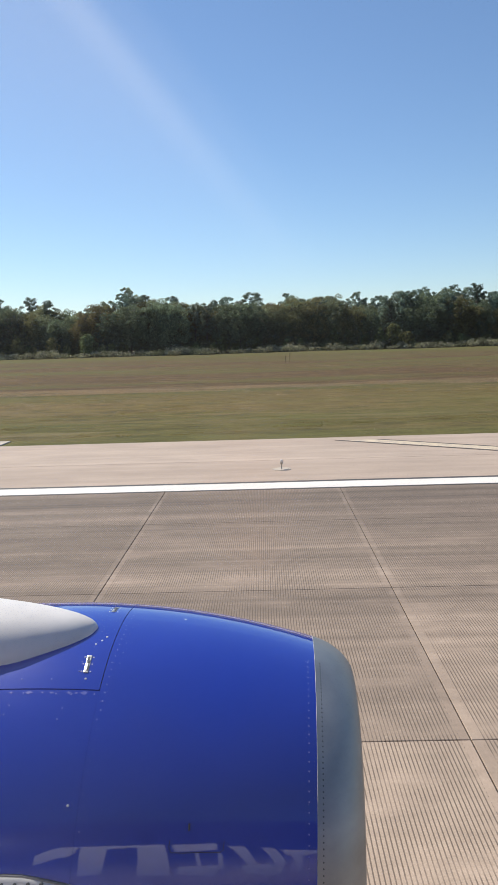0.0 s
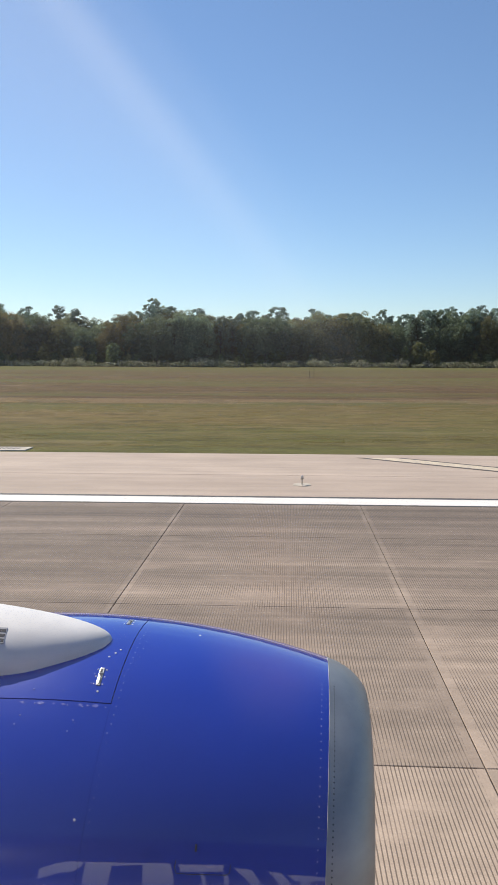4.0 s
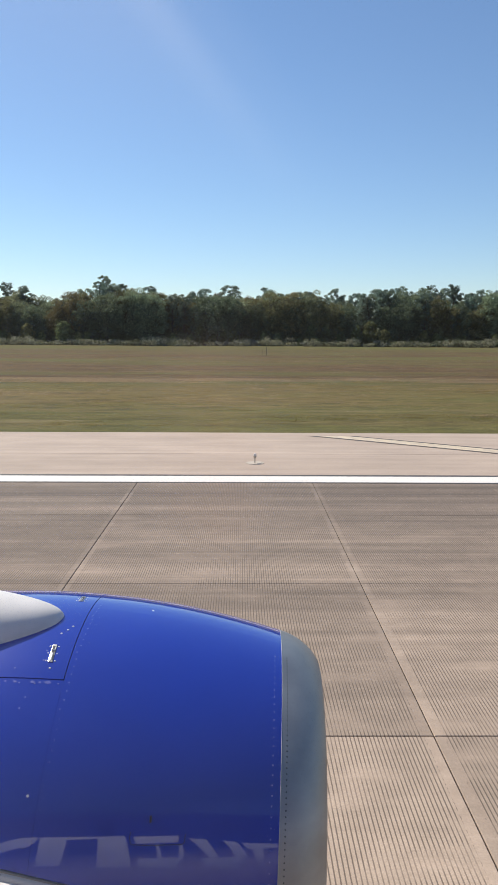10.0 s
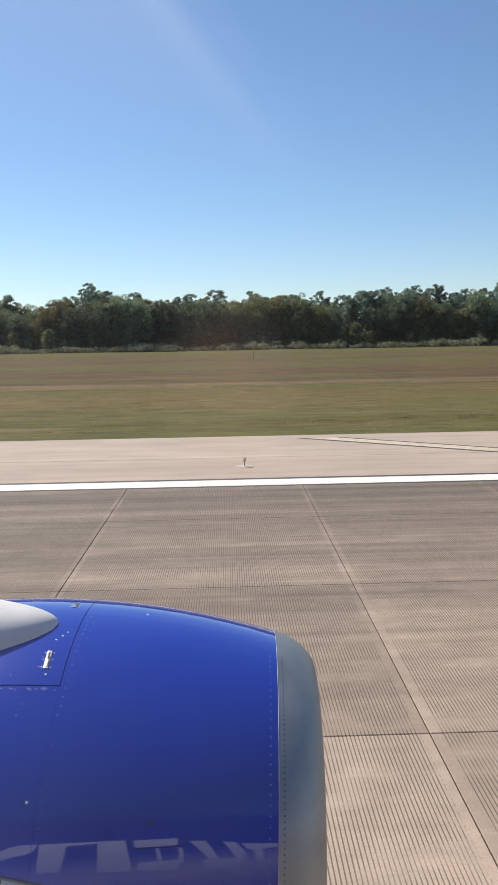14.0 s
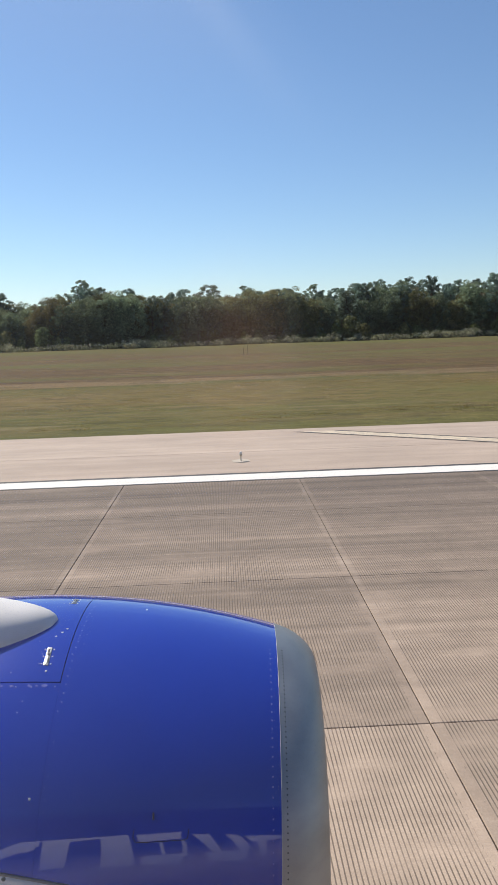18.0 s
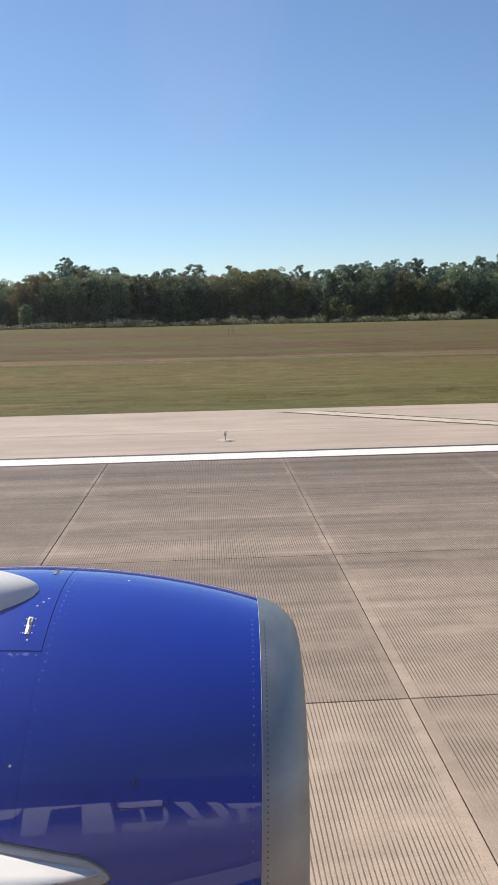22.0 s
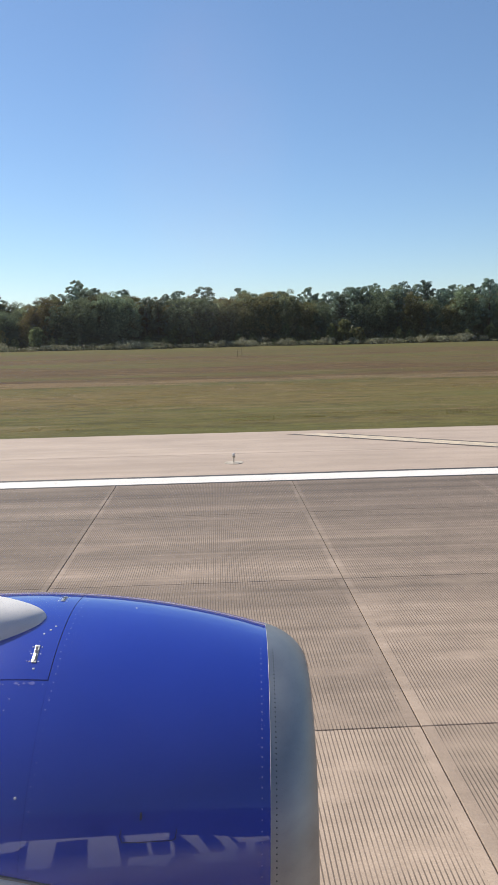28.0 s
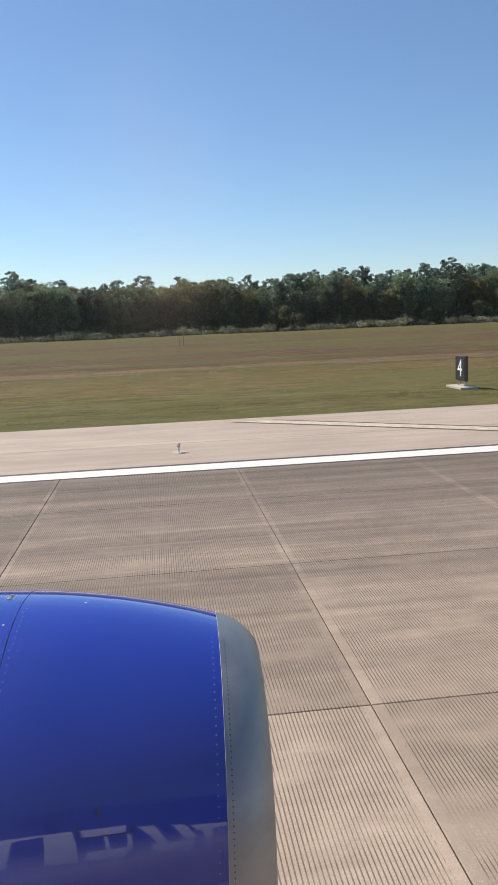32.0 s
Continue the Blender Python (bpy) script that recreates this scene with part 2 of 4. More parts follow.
def leaf_mat(name, a, b, c, through=0.25):
    m = Mat(name)
    isl = m.geo.outputs["Random Per Island"]
    col = m.mix(isl, a, b)
    col = m.mix(m.ramp(m.random(), (0.55, 0.0), (1.0, 0.75)), col, c)
    col = m.mix(0.7, col, m.ramp(m.noise(2.8, detail=2), (0.3, 0.6), (0.7, 1.3)), "MULTIPLY")
    col = m.mix(0.8, col, m.ramp(m.noise(0.8, detail=2, rough=0.7), (0.34, 0.5), (0.5, 1.0), (0.66, 1.75)), "MULTIPLY")
    col = m.mix(1.0, col, m.ramp(m.math("FRACT", m.math("MULTIPLY", m.random(), 7.31)), (0.0, 0.72), (0.6, 1.08), (1.0, 1.45)), "MULTIPLY")
    m.done(col, 0.7, Specular_IOR_Level=0.12)
    tl = m.node("ShaderNodeBsdfTranslucent", Color=col)
    mx = m.node("ShaderNodeMixShader", Fac=through)
    out = m.t.nodes["Material Output"]
    m.t.links.new(m.bsdf.outputs[0], mx.inputs[1])
    m.t.links.new(tl.outputs[0], mx.inputs[2])
    m.t.links.new(mx.outputs[0], out.inputs["Surface"])
    return m.m


def blade_mat(name, a, b):
    """Cut grass: green to straw in drawn-out bands."""
    m = Mat(name)
    far = m.math("DIVIDE", m.axis(1), 300.0, True)
    band = m.math("ADD", m.noise(2.4, (0.03, 1, 1), 5, 0.62), m.ramp(far, (0.10, -0.0), (0.19, 0.22)))
    c = m.mix(m.ramp(band, (0.42, 0.0), (0.72, 1.0)), a, b)
    c = m.mix(0.6, c, m.ramp(m.geo.outputs["Random Per Island"], (0.0, 0.7), (1.0, 1.3)), "MULTIPLY")
    m.done(c, 0.7, Specular_IOR_Level=0.2)
    tl = m.node("ShaderNodeBsdfTranslucent", Color=c)
    mx = m.node("ShaderNodeMixShader", Fac=0.75)
    m.t.links.new(m.bsdf.outputs[0], mx.inputs[1])
    m.t.links.new(tl.outputs[0], mx.inputs[2])
    m.t.links.new(mx.outputs[0], m.t.nodes["Material Output"].inputs["Surface"])
    return m.m


leaf_oak = leaf_mat("leaf_oak", (0.132, 0.180, 0.112), (0.215, 0.255, 0.150), (0.25, 0.25, 0.135), 0.6)
leaf_olive = leaf_mat("leaf_olive", (0.130, 0.136, 0.062), (0.206, 0.193, 0.094), (0.236, 0.178, 0.084), 0.5)
leaf_grey = leaf_mat("leaf_grey", (0.125, 0.140, 0.092), (0.20, 0.205, 0.135), (0.22, 0.185, 0.095), 0.5)
leaf_pine = leaf_mat("leaf_pine", (0.106, 0.167, 0.138), (0.183, 0.236, 0.174), (0.189, 0.218, 0.144), 0.6)
leaf_young = leaf_mat("leaf_young", (0.115, 0.148, 0.066), (0.185, 0.205, 0.090), (0.23, 0.20, 0.085), 0.45)
leaf_shrub = leaf_mat("leaf_shrub", (0.19, 0.195, 0.105), (0.50, 0.47, 0.33), (0.19, 0.20, 0.09))
leaf_thicket = leaf_mat("leaf_thicket", (0.109, 0.143, 0.086), (0.195, 0.209, 0.110), (0.201, 0.172, 0.090), 0.55)
blade_green = blade_mat("blade_green", (0.156, 0.144, 0.044), (0.27, 0.20, 0.085))
blade_ridge = blade_mat("blade_ridge", (0.20, 0.14, 0.075), (0.36, 0.27, 0.17))
blade_straw = blade_mat("blade_straw", (0.145, 0.105, 0.045), (0.23, 0.165, 0.08))
_b = Mat("bark")
bark = _b.done(_b.mix(_b.noise(0.3, (1, 1, 0.2)), (0.05, 0.038, 0.028), (0.15, 0.12, 0.09)), 0.9, normal=_b.bump(_b.noise(0.1, (1, 1, 0.2)), 0.6, 0.03))


def paint(name, color, rough, dirt=0.12, coat=0.0, metal=0.0, scale=0.7, spec=0.5):
    """Sprayed metal skin: faint grime, tiny waviness."""
    m = Mat(name)
    g = m.noise(scale, (1, 1, 2), 5, 0.6)
    fine = m.noise(0.03, detail=3)
    c = m.mix(dirt, color, m.ramp(g, (0.3, 0.45), (0.7, 1.35)), "MULTIPLY")
    r = m.math("ADD", rough, m.math("MULTIPLY", m.math("SUBTRACT", g, 0.5), rough * 0.5))
    return m.done(c, r, metal, m.bump(m.math("ADD", fine, m.noise(0.35, detail=2)), 0.02, 0.004), Coat_Weight=coat, Coat_Roughness=0.03, Coat_IOR=1.75, Specular_IOR_Level=spec)


cowl_blue = paint("cowl_blue", COWL, 0.35, 0.14, 1.0, spec=0.06)
_f = Mat("fuselage_lightened_belly")  # blue side; belly lightened in colour to brighten its reflection in the cowl
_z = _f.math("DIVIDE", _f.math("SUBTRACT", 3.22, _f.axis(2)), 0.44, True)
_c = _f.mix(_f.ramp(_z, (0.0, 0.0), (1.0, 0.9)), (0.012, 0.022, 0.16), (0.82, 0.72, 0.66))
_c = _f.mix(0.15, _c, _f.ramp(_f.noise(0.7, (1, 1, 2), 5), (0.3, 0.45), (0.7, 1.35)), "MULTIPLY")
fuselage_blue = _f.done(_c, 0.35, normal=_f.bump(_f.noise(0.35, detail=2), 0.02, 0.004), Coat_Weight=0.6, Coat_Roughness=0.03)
fairing_white = paint("fairing_white", (0.76, 0.73, 0.69), 0.45, 0.22, 0.15, scale=0.25)
lip_metal = paint("lip_metal", (0.36, 0.365, 0.36), 0.47, 0.35, 0.0, 0.8, 0.3)
seal_dark = paint("seal_dark", (0.012, 0.014, 0.03), 0.6)
rivet_pale = paint("rivet_pale", (0.09, 0.13, 0.46), 0.45, 0.3)
scuff_blue = paint("scuff_blue", (0.035, 0.065, 0.42), 0.5, 0.5, scale=0.02)
rivet_steel = paint("rivet_steel", (0.55, 0.57, 0.62), 0.4, 0.3)
rivet_dark = paint("rivet_dark", (0.05, 0.055, 0.06), 0.5)
latch_metal = paint("latch_metal", (0.50, 0.50, 0.49), 0.38, 0.4, 0.0, 0.9, 0.02)
chine_grey = paint("chine_grey", (0.47, 0.46, 0.45), 0.45, 0.25, scale=0.2)
rim_grey = paint("rim_grey", (0.15, 0.14, 0.14), 0.6, 0.3, scale=0.1)
letter_silver = paint("letter_silver", (0.82, 0.81, 0.80), 0.4, 0.1)
sealant = paint("joint_sealant", (0.055, 0.041, 0.030), 0.9, spec=0.1)
reveal_grey = paint("reveal_grey", (0.16, 0.15, 0.14), 0.7)
wing_grey = paint("wing_grey", (0.40, 0.41, 0.42), 0.4, 0.2)
cabin_grey = paint("cabin_grey", (0.35, 0.34, 0.33), 0.7)
sign_black = paint("sign_black", (0.02, 0.02, 0.02), 0.5)
sign_white = paint("sign_white", (0.85, 0.84, 0.80), 0.5)
sign_frame = paint("sign_frame", (0.10, 0.065, 0.05), 0.5)
base_concrete = concrete("base_concrete", (0.52, 0.46, 0.38), (0.42, 0.36, 0.29), False, False)
steel = paint("galvanised_steel", (0.40, 0.36, 0.30), 0.55, 0.3, 0.0, 0.2)
lamp_glass = paint("lamp_glass", (0.70, 0.64, 0.58), 0.3)


def dusty_glare_pane():
    """Clear acrylic with fine dust that the sun lights up, plus painted glare."""
    m = Mat("dusty_glare_pane")
    clear = m.node("ShaderNodeBsdfTransparent", Color=(1, 1, 1, 1))
    dust = m.node("ShaderNodeBsdfTranslucent", Color=(0.80, 0.82, 0.86, 1))
    smear = m.ramp(m.noise(0.05, (1, 1, 1), 3), (0.3, 0.7), (0.7, 1.2))
    x, z = m.axis(0), m.axis(2)
    aft = m.ramp(m.math("MULTIPLY", m.math("ADD", x, 0.04), 10.0, True), (0.0, 1.0), (0.45, 0.62), (1.0, 0.33))  # haze raised towards the tail, sun glare put into the mask
    # glare painted as a streak down from the upper aft corner, one sharp edge
    across = m.math("ADD", m.math("MULTIPLY", m.math("ADD", x, 0.0024), 0.763), m.math("MULTIPLY", m.math("SUBTRACT", z, 3.899), 0.646))
    band = m.ramp(m.math("ADD", m.math("MULTIPLY", across, 20.0), 0.7, True), (0.0, 0.45), (0.35, 0.58), (0.54, 0.66), (0.62, 1.0), (0.70, 0.25), (0.80, 0.0), ease="EASE")
    tail = m.ramp(m.math("MULTIPLY", m.math("SUBTRACT", z, 3.858), 20.0, True), (0.0, 0.0), (0.9, 1.0), ease="EASE")
    streak = m.math("MULTIPLY", band, tail)
    # a warm reflection ghost near the middle, tinted into the pane
    far = m.math("ADD", m.math("POWER", m.math("DIVIDE", m.math("SUBTRACT", x, 0.011), 0.013), 2.0), m.math("POWER", m.math("DIVIDE", m.math("SUBTRACT", z, 3.829), 0.023), 2.0))
    warm_ghost = m.math("MULTIPLY", m.ramp(far, (0.0, 1.0), (1.0, 0.0), ease="EASE"), m.ramp(m.noise(0.008, detail=3), (0.3, 0.6), (0.7, 1.1)))
    m.put(dust.inputs["Color"], m.mix(m.math("MULTIPLY", warm_ghost, 0.85), (0.80, 0.82, 0.86), (0.95, 0.60, 0.44)))
    much = m.math("ADD", m.math("MULTIPLY", m.math("MULTIPLY", smear, aft), 1.15 * DUST), m.math("ADD", m.math("MULTIPLY", streak, 0.165), m.math("MULTIPLY", warm_ghost, 0.028)))
    mx = m.node("ShaderNodeMixShader", Fac=much)
    m.t.links.new(clear.outputs[0], mx.inputs[1])
    m.t.links.new(dust.outputs[0], mx.inputs[2])
    m.t.links.new(mx.outputs[0], m.t.nodes["Material Output"].inputs["Surface"])
    return m.m


pane_mat = dusty_glare_pane()


# ---- building helpers ----
def mesh_of(name, verts, faces, mat, smooth=False):
    me = bpy.data.meshes.new(name)
    me.from_pydata([tuple(map(float, v)) for v in verts], [], [tuple(map(int, f)) for f in faces])
    me.materials.append(mat)
    if smooth:
        me.polygons.foreach_set("use_smooth", [True] * len(me.polygons))
    me.update()
    return me


def sharp_borders(me):
    """Keeps the cut edges of a skin panel crisp."""
    bm = bmesh.new()
    bm.from_mesh(me)
    for e in bm.edges:
        e.smooth = not e.is_boundary
    bm.to_mesh(me)
    bm.free()


def part(name, data, mat, parent, label=""):
    """One mesh object under a thing or a part; data is a bmesh or a mesh."""
    if isinstance(data, bmesh.types.BMesh):
        me = bpy.data.meshes.new(name)
        data.to_mesh(me)
        data.free()
        me.materials.append(mat)
        data = me
    ob = new(name, data)
    ob.parent = parent
    return tagged(ob, label)


def empty(name, label, category, group="", kind="", at=(0, 0, 0)):
    ob = new(name)
    ob.location = at
    return tagged(ob, label, category, group, kind)


def box(bm, x0, y0, z0, x1, y1, z1, bevel=0.0):
    made = bmesh.ops.create_cube(bm, size=1.0, matrix=Matrix.Translation(((x0 + x1) / 2, (y0 + y1) / 2, (z0 + z1) / 2)) @ Matrix.Diagonal((x1 - x0, y1 - y0, z1 - z0, 1)))
    if bevel:
        edges = list({e for v in made["verts"] for e in v.link_edges})
        bmesh.ops.bevel(bm, geom=edges, offset=bevel, segments=2, affect="EDGES", profile=0.6)
    return bm


def rod(bm, a, b, r0, r1, n=12):
    a, b = Vector(a), Vector(b)
    turn = (b - a).to_track_quat("Z", "Y").to_matrix().to_4x4()
    bmesh.ops.create_cone(bm, cap_ends=True, segments=n, radius1=r0, radius2=r1, depth=(b - a).length, matrix=Matrix.Translation((a + b) / 2) @ turn)
    return bm


def loft(rings, close=True, cap=False):
    """Quads between rings of equal length."""
    n = len(rings[0])
    verts = [v for r in rings for v in r]
    faces = []
    for i in range(len(rings) - 1):
        for j in range(n if close else n - 1):
            k = (j + 1) % n
            faces.append((i * n + j, i * n + k, (i + 1) * n + k, (i + 1) * n + j))
    if cap:
        faces += [tuple(range(n)), tuple((len(rings) - 1) * n + j for j in range(n))]
    return verts, faces


def sheet(name, data, mat, parent, thick, label="", smooth=True, offset=-1):
    """A skin panel with thickness and rounded edges."""
    ob = part(name, mesh_of(name, *data, mat, smooth), mat, parent, label)
    sharp_borders(ob.data)
    so = ob.modifiers.new("thickness", "SOLIDIFY")
    so.thickness, so.offset = thick, offset
    return ob


# ---- ground and runway ----
EDGE = 20.65           # outer side of the edge line
ROW = 4.572
JOINTS_Y = [EDGE - ROW * (10 - k) for k in range(11)]   # 11 joints, 10 rows of slabs
SLAB = 4.572
FIRST_X = 1.9


def ground_h(x, y):
    if y <= 32 or y >= 262 or abs(x) > 400:
        return -0.012
    ease = min(1.0, (y - 32) / 8)
    return ease * (0.18 * noise.noise(Vector((x * 0.03, y * 0.05, 0))) - 0.04 + 0.4 * max(0.0, noise.noise(Vector((x * 0.01, y * 0.03, 7)))) * min(1, (y - 32) / 60)) - 0.012


def ground():
    rng = np.random.default_rng(3)
    xs = np.concatenate([np.linspace(-2400, -150, 10), np.arange(-120, 181, 6.0), np.linspace(220, 2400, 10)])
    ys = np.concatenate([np.linspace(-2200, -60, 8), [-40.0, -33.0, 0.0, 24.0, 29.9], np.arange(33, 262, 5.0), np.linspace(300, 2600, 9)])
    verts, faces = [], []
    for y in ys:
        for x in xs:
            verts.append((x, y, -0.10 if -34.2 < y < 29 else ground_h(x, y)))
    n = len(xs)
    for j in range(len(ys) - 1):
        for i in range(n - 1):
            faces.append((j * n + i, j * n + i + 1, (j + 1) * n + i + 1, (j + 1) * n + i))
    ob = new("ground", mesh_of("ground", verts, faces, ground_mat, True))
    return tagged(ob, "mown olive and straw-brown airfield grass beside the runway", "ground", kind="structure")


ground()

runway = new("runway", mesh_of("runway", [(-1500, -25.07, -0.014), (1500, -25.07, -0.014), (1500, 20.65, -0.014), (-1500, 20.65, -0.014)], [(0, 1, 2, 3)], sealant))
tagged(runway, "worn tan grooved concrete runway with dark rubber streaks", "runway", kind="structure")
for nm, y0, y1, seed in (("shoulder", 20.65, 29.95, 1), ("shoulder", -34.4, -25.07, 2)):
    bm = bmesh.new()
    mid = y0 + 3.9 if y0 > 0 else y1 - 3.9
    box(bm, -1500, y0, -0.2, 1500, mid - 0.02, -0.002)
    box(bm, -1500, mid + 0.02, -0.2, 1500, y1, -0.004)
    box(bm, -1500, mid - 0.02, -0.2, 1500, mid + 0.02, -0.03)
    tagged(part(nm, bm, shoulder_mat, None), "pale pinkish paved shoulder along the runway edge", "pavement", kind="structure")


def slab_mesh(name, sx, sy):
    """A slab with arrised top edges, its corner at the origin."""
    g, b = 0.006, 0.007
    low = [(g, g), (sx - g, g), (sx - g, sy - g), (g, sy - g)]
    top = [(g + b, g + b), (sx - g - b, g + b), (sx - g - b, sy - g - b), (g + b, sy - g - b)]
    verts = [(x, y, -0.03) for x, y in low] + [(x, y, -0.006) for x, y in low] + [(x, y, 0.0) for x, y in top]
    faces = [(8, 9, 10, 11)]
    for k in range(4):
        n = (k + 1) % 4
        faces += [(k, n, n + 4, k + 4), (k + 4, n + 4, n + 8, k + 8)]
    return mesh_of(name, verts, faces, runway_concrete)


# edge lines, black-bordered white paint
def stripe(name, x0, x1, y0, y1, z, mat, parent, label=""):
    bm = bmesh.new()
    box(bm, x0, y0, z - 0.003, x1, y1, z)
    return part(name, bm, mat, parent, label)


for y0 in (19.66, -24.97):
    line = empty("edge_line", "solid white painted runway edge line with dark borders", "road marking", "runway edge lines", "structure")
    stripe("white_band", -1500, 1500, y0 + 0.08, y0 + 0.91, 0.006, line_white, line)
    stripe("dark_border", -1500, 1500, y0 - 0.04, y0 + 0.078, 0.005, line_black, line)
    stripe("dark_border", -1500, 1500, y0 + 0.912, y0 + 1.13, 0.005, line_black, line)


def chevron(x, flip=1):
    """A diagonal shoulder bar: worn cream-yellow between two dark edges."""
    th = empty("shoulder_chevron", "worn cream-yellow diagonal bar with dark edges on the shoulder", "road marking", "shoulder chevrons")
    a, b = Vector((x, 29.0, 0)), Vector((x + flip * 11.2, 20.75, 0))
    side = Vector((flip, 0, 0))
    for nm, o0, o1, z, mat in (("band", 0.3, 1.5, 0.003, chevron_yellow), ("dark_edge", 0.0, 0.3, 0.004, chevron_edge), ("dark_edge", 1.5, 1.8, 0.004, chevron_edge)):
        pts = [a + side * o0, a + side * o1, b + side * o1, b + side * o0]
        v = [(p.x, p.y, zz) for zz in (z - 0.004, z) for p in pts]
        part(nm, mesh_of(nm, v, [(4, 5, 6, 7), (0, 1, 2, 3), (0, 1, 5, 4), (1, 2, 6, 5), (2, 3, 7, 6), (3, 0, 4, 7)], mat), mat, th)
    return th


for x, flip in ((-88, 1), (-57.5, 1), (-27, 1), (2.6, 1), (34, 1), (66, -1), (96.5, -1), (127, -1)):
    chevron(x, flip)


# ---- the airliner ----
AX_Y, AX_Z = 3.35, 1.50  # engine axis
LIP = ((0.10, 0.9365), (0.13, 0.9255), (0.155, 0.914), (0.18, 0.900), (0.20, 0.886), (0.222, 0.868), (0.24, 0.850), (0.256, 0.831), (0.268, 0.814), (0.276, 0.800), (0.28, 0.785))


def cowl_r(x):
    """Radius of the cowl at station x: a long rounded barrel that draws in to the lip."""
    if x > 0.10:
        return float(np.interp(x, [p[0] for p in LIP], [p[1] for p in LIP]))
    d = x + 1.05
    return 1.129 - (0.143 * d**2.1 if d > 0 else 0.030 * (-d) ** 2.3)


def cowl_shift(x, y, z):
    """The engine is toed in and its inlet face is raked."""
    s = min(1.0, max(0.0, (x + 0.685) / 0.785))
    return (0.0242 + 0.0207 * s) * z + 0.0335 * y + 0.0652 * s + 0.011 * min(1.0, max(0.0, (x - 0.10) / 0.18))


def on_cowl(x, deg, lift=0.0):
    """A point of the cowl: station x, degrees from the top towards the cabin."""
    r, a = cowl_r(x) + lift, radians(deg)
    y, z = -math.sin(a) * r, math.cos(a) * r
    return Vector((x + cowl_shift(x, y, z), AX_Y + y, AX_Z + z))


def cowl_frame(x, deg, lift=0.0):
    """Pose on the skin: x axis aft to fore, z out."""
    p = on_cowl(x, deg, lift)
    fx = (on_cowl(x + 0.004, deg) - on_cowl(x - 0.004, deg)).normalized()
    ft = (on_cowl(x, deg + 0.3) - on_cowl(x, deg - 0.3)).normalized()
    n = fx.cross(ft)
    if n.dot(Vector((0, p.y - AX_Y, p.z - AX_Z))) < 0:
        n = -n
    ft = n.cross(fx)
    return Matrix.Translation(p) @ Matrix((fx, ft, n)).transposed().to_4x4()


def cowl_panel(x0, x1, a0, a1, nx, na, lift=0.0):
    rings = [[on_cowl(x0 + (x1 - x0) * i / nx, a0 + (a1 - a0) * j / na, lift) for j in range(na + 1)] for i in range(nx + 1)]
    return loft(rings, close=False)


airliner = empty("airliner", "twin-engine airliner side with glossy blue engine under its window", "airplane", at=(0, 0, 0))
SPLIT = 26.2
inlet_cowl = sheet("inlet_cowl", cowl_panel(-0.6825, 0.0985, 0, 360, 48, 180), cowl_blue, airliner, 0.012, "glossy deep blue inlet cowl")
lip_rings = [[on_cowl(x, a) for a in np.arange(0, 360, 2.5)] for x in [p[0] for p in LIP]]
for dx, r in ((0.277, 0.768), (0.262, 0.745), (0.235, 0.728), (0.17, 0.71), (0.0, 0.70), (-0.4, 0.74)):
    ring = [(-math.sin(radians(a)) * r, math.cos(radians(a)) * r) for a in np.arange(0, 360, 2.5)]
    lip_rings.append([Vector((dx + cowl_shift(dx, y, z), AX_Y + y, AX_Z + z)) for y, z in ring])
part("inlet_lip", mesh_of("inlet_lip", *loft(lip_rings), lip_metal, True), lip_metal, airliner, "dull bare-metal inlet lip")
bm = bmesh.new()
rod(bm, (-0.42, AX_Y, AX_Z), (-0.36, AX_Y, AX_Z), 0.76, 0.76, 48)
part("fan_face", bm, seal_dark, airliner)
bm = bmesh.new()
rod(bm, (-0.36, AX_Y, AX_Z), (-0.02, AX_Y, AX_Z), 0.24, 0.02, 32)
part("spinner", bm, seal_dark, airliner)
# liner that shows dark in the seams
part("cowl_liner", mesh_of("cowl_liner", *cowl_panel(-3.55, 0.12, 0, 360, 40, 120, -0.016), seal_dark, True), seal_dark, airliner)
top_panel = sheet("top_panel", cowl_panel(-3.6, -0.6855, -SPLIT + 0.14, SPLIT - 0.14, 40, 30), cowl_blue, airliner, 0.012, "blue upper cowl panel")
fan_cowl = sheet("fan_cowl", cowl_panel(-3.6, -0.6831, SPLIT + 0.14, 179.9, 40, 60), cowl_blue, airliner, 0.012, "blue fan cowl door")
sheet("fan_cowl", cowl_panel(-3.6, -0.6831, -179.9, -SPLIT - 0.14, 40, 60), cowl_blue, airliner, 0.012, "blue fan cowl door")
bm = bmesh.new()
rod(bm, (-3.62, AX_Y, AX_Z), (-3.5, AX_Y, AX_Z), 0.85, 0.85, 48)
part("rear_bulkhead", bm, seal_dark, airliner)


def rivet_data(name, r, mat, h=0.0022):
    rings = [[(math.cos(k * math.pi / 4) * q, math.sin(k * math.pi / 4) * q, z) for k in range(8)] for q, z in ((r, -0.001), (r * 0.9, h * 0.7), (r * 0.45, h))]
    v, f = loft(rings)
    f.append(tuple(range(16, 24)))
    return mesh_of(name, v, f, mat, True)


RIVET_CHINE = rivet_data("rivet", 0.0075, rivet_dark, 0.0022)
RIVET_TINY = rivet_data("rivet", 0.0026, rivet_pale, 0.0004)
RIVET_STEEL = rivet_data("rivet", 0.0036, rivet_steel, 0.0006)
RIVET_PALE, RIVET_DARK, RIVET_BIG = rivet_data("rivet", 0.0036, rivet_pale, 0.0005), rivet_data("rivet", 0.0035, rivet_dark, 0.0006), rivet_data("rivet", 0.0052, rivet_steel, 0.0010)


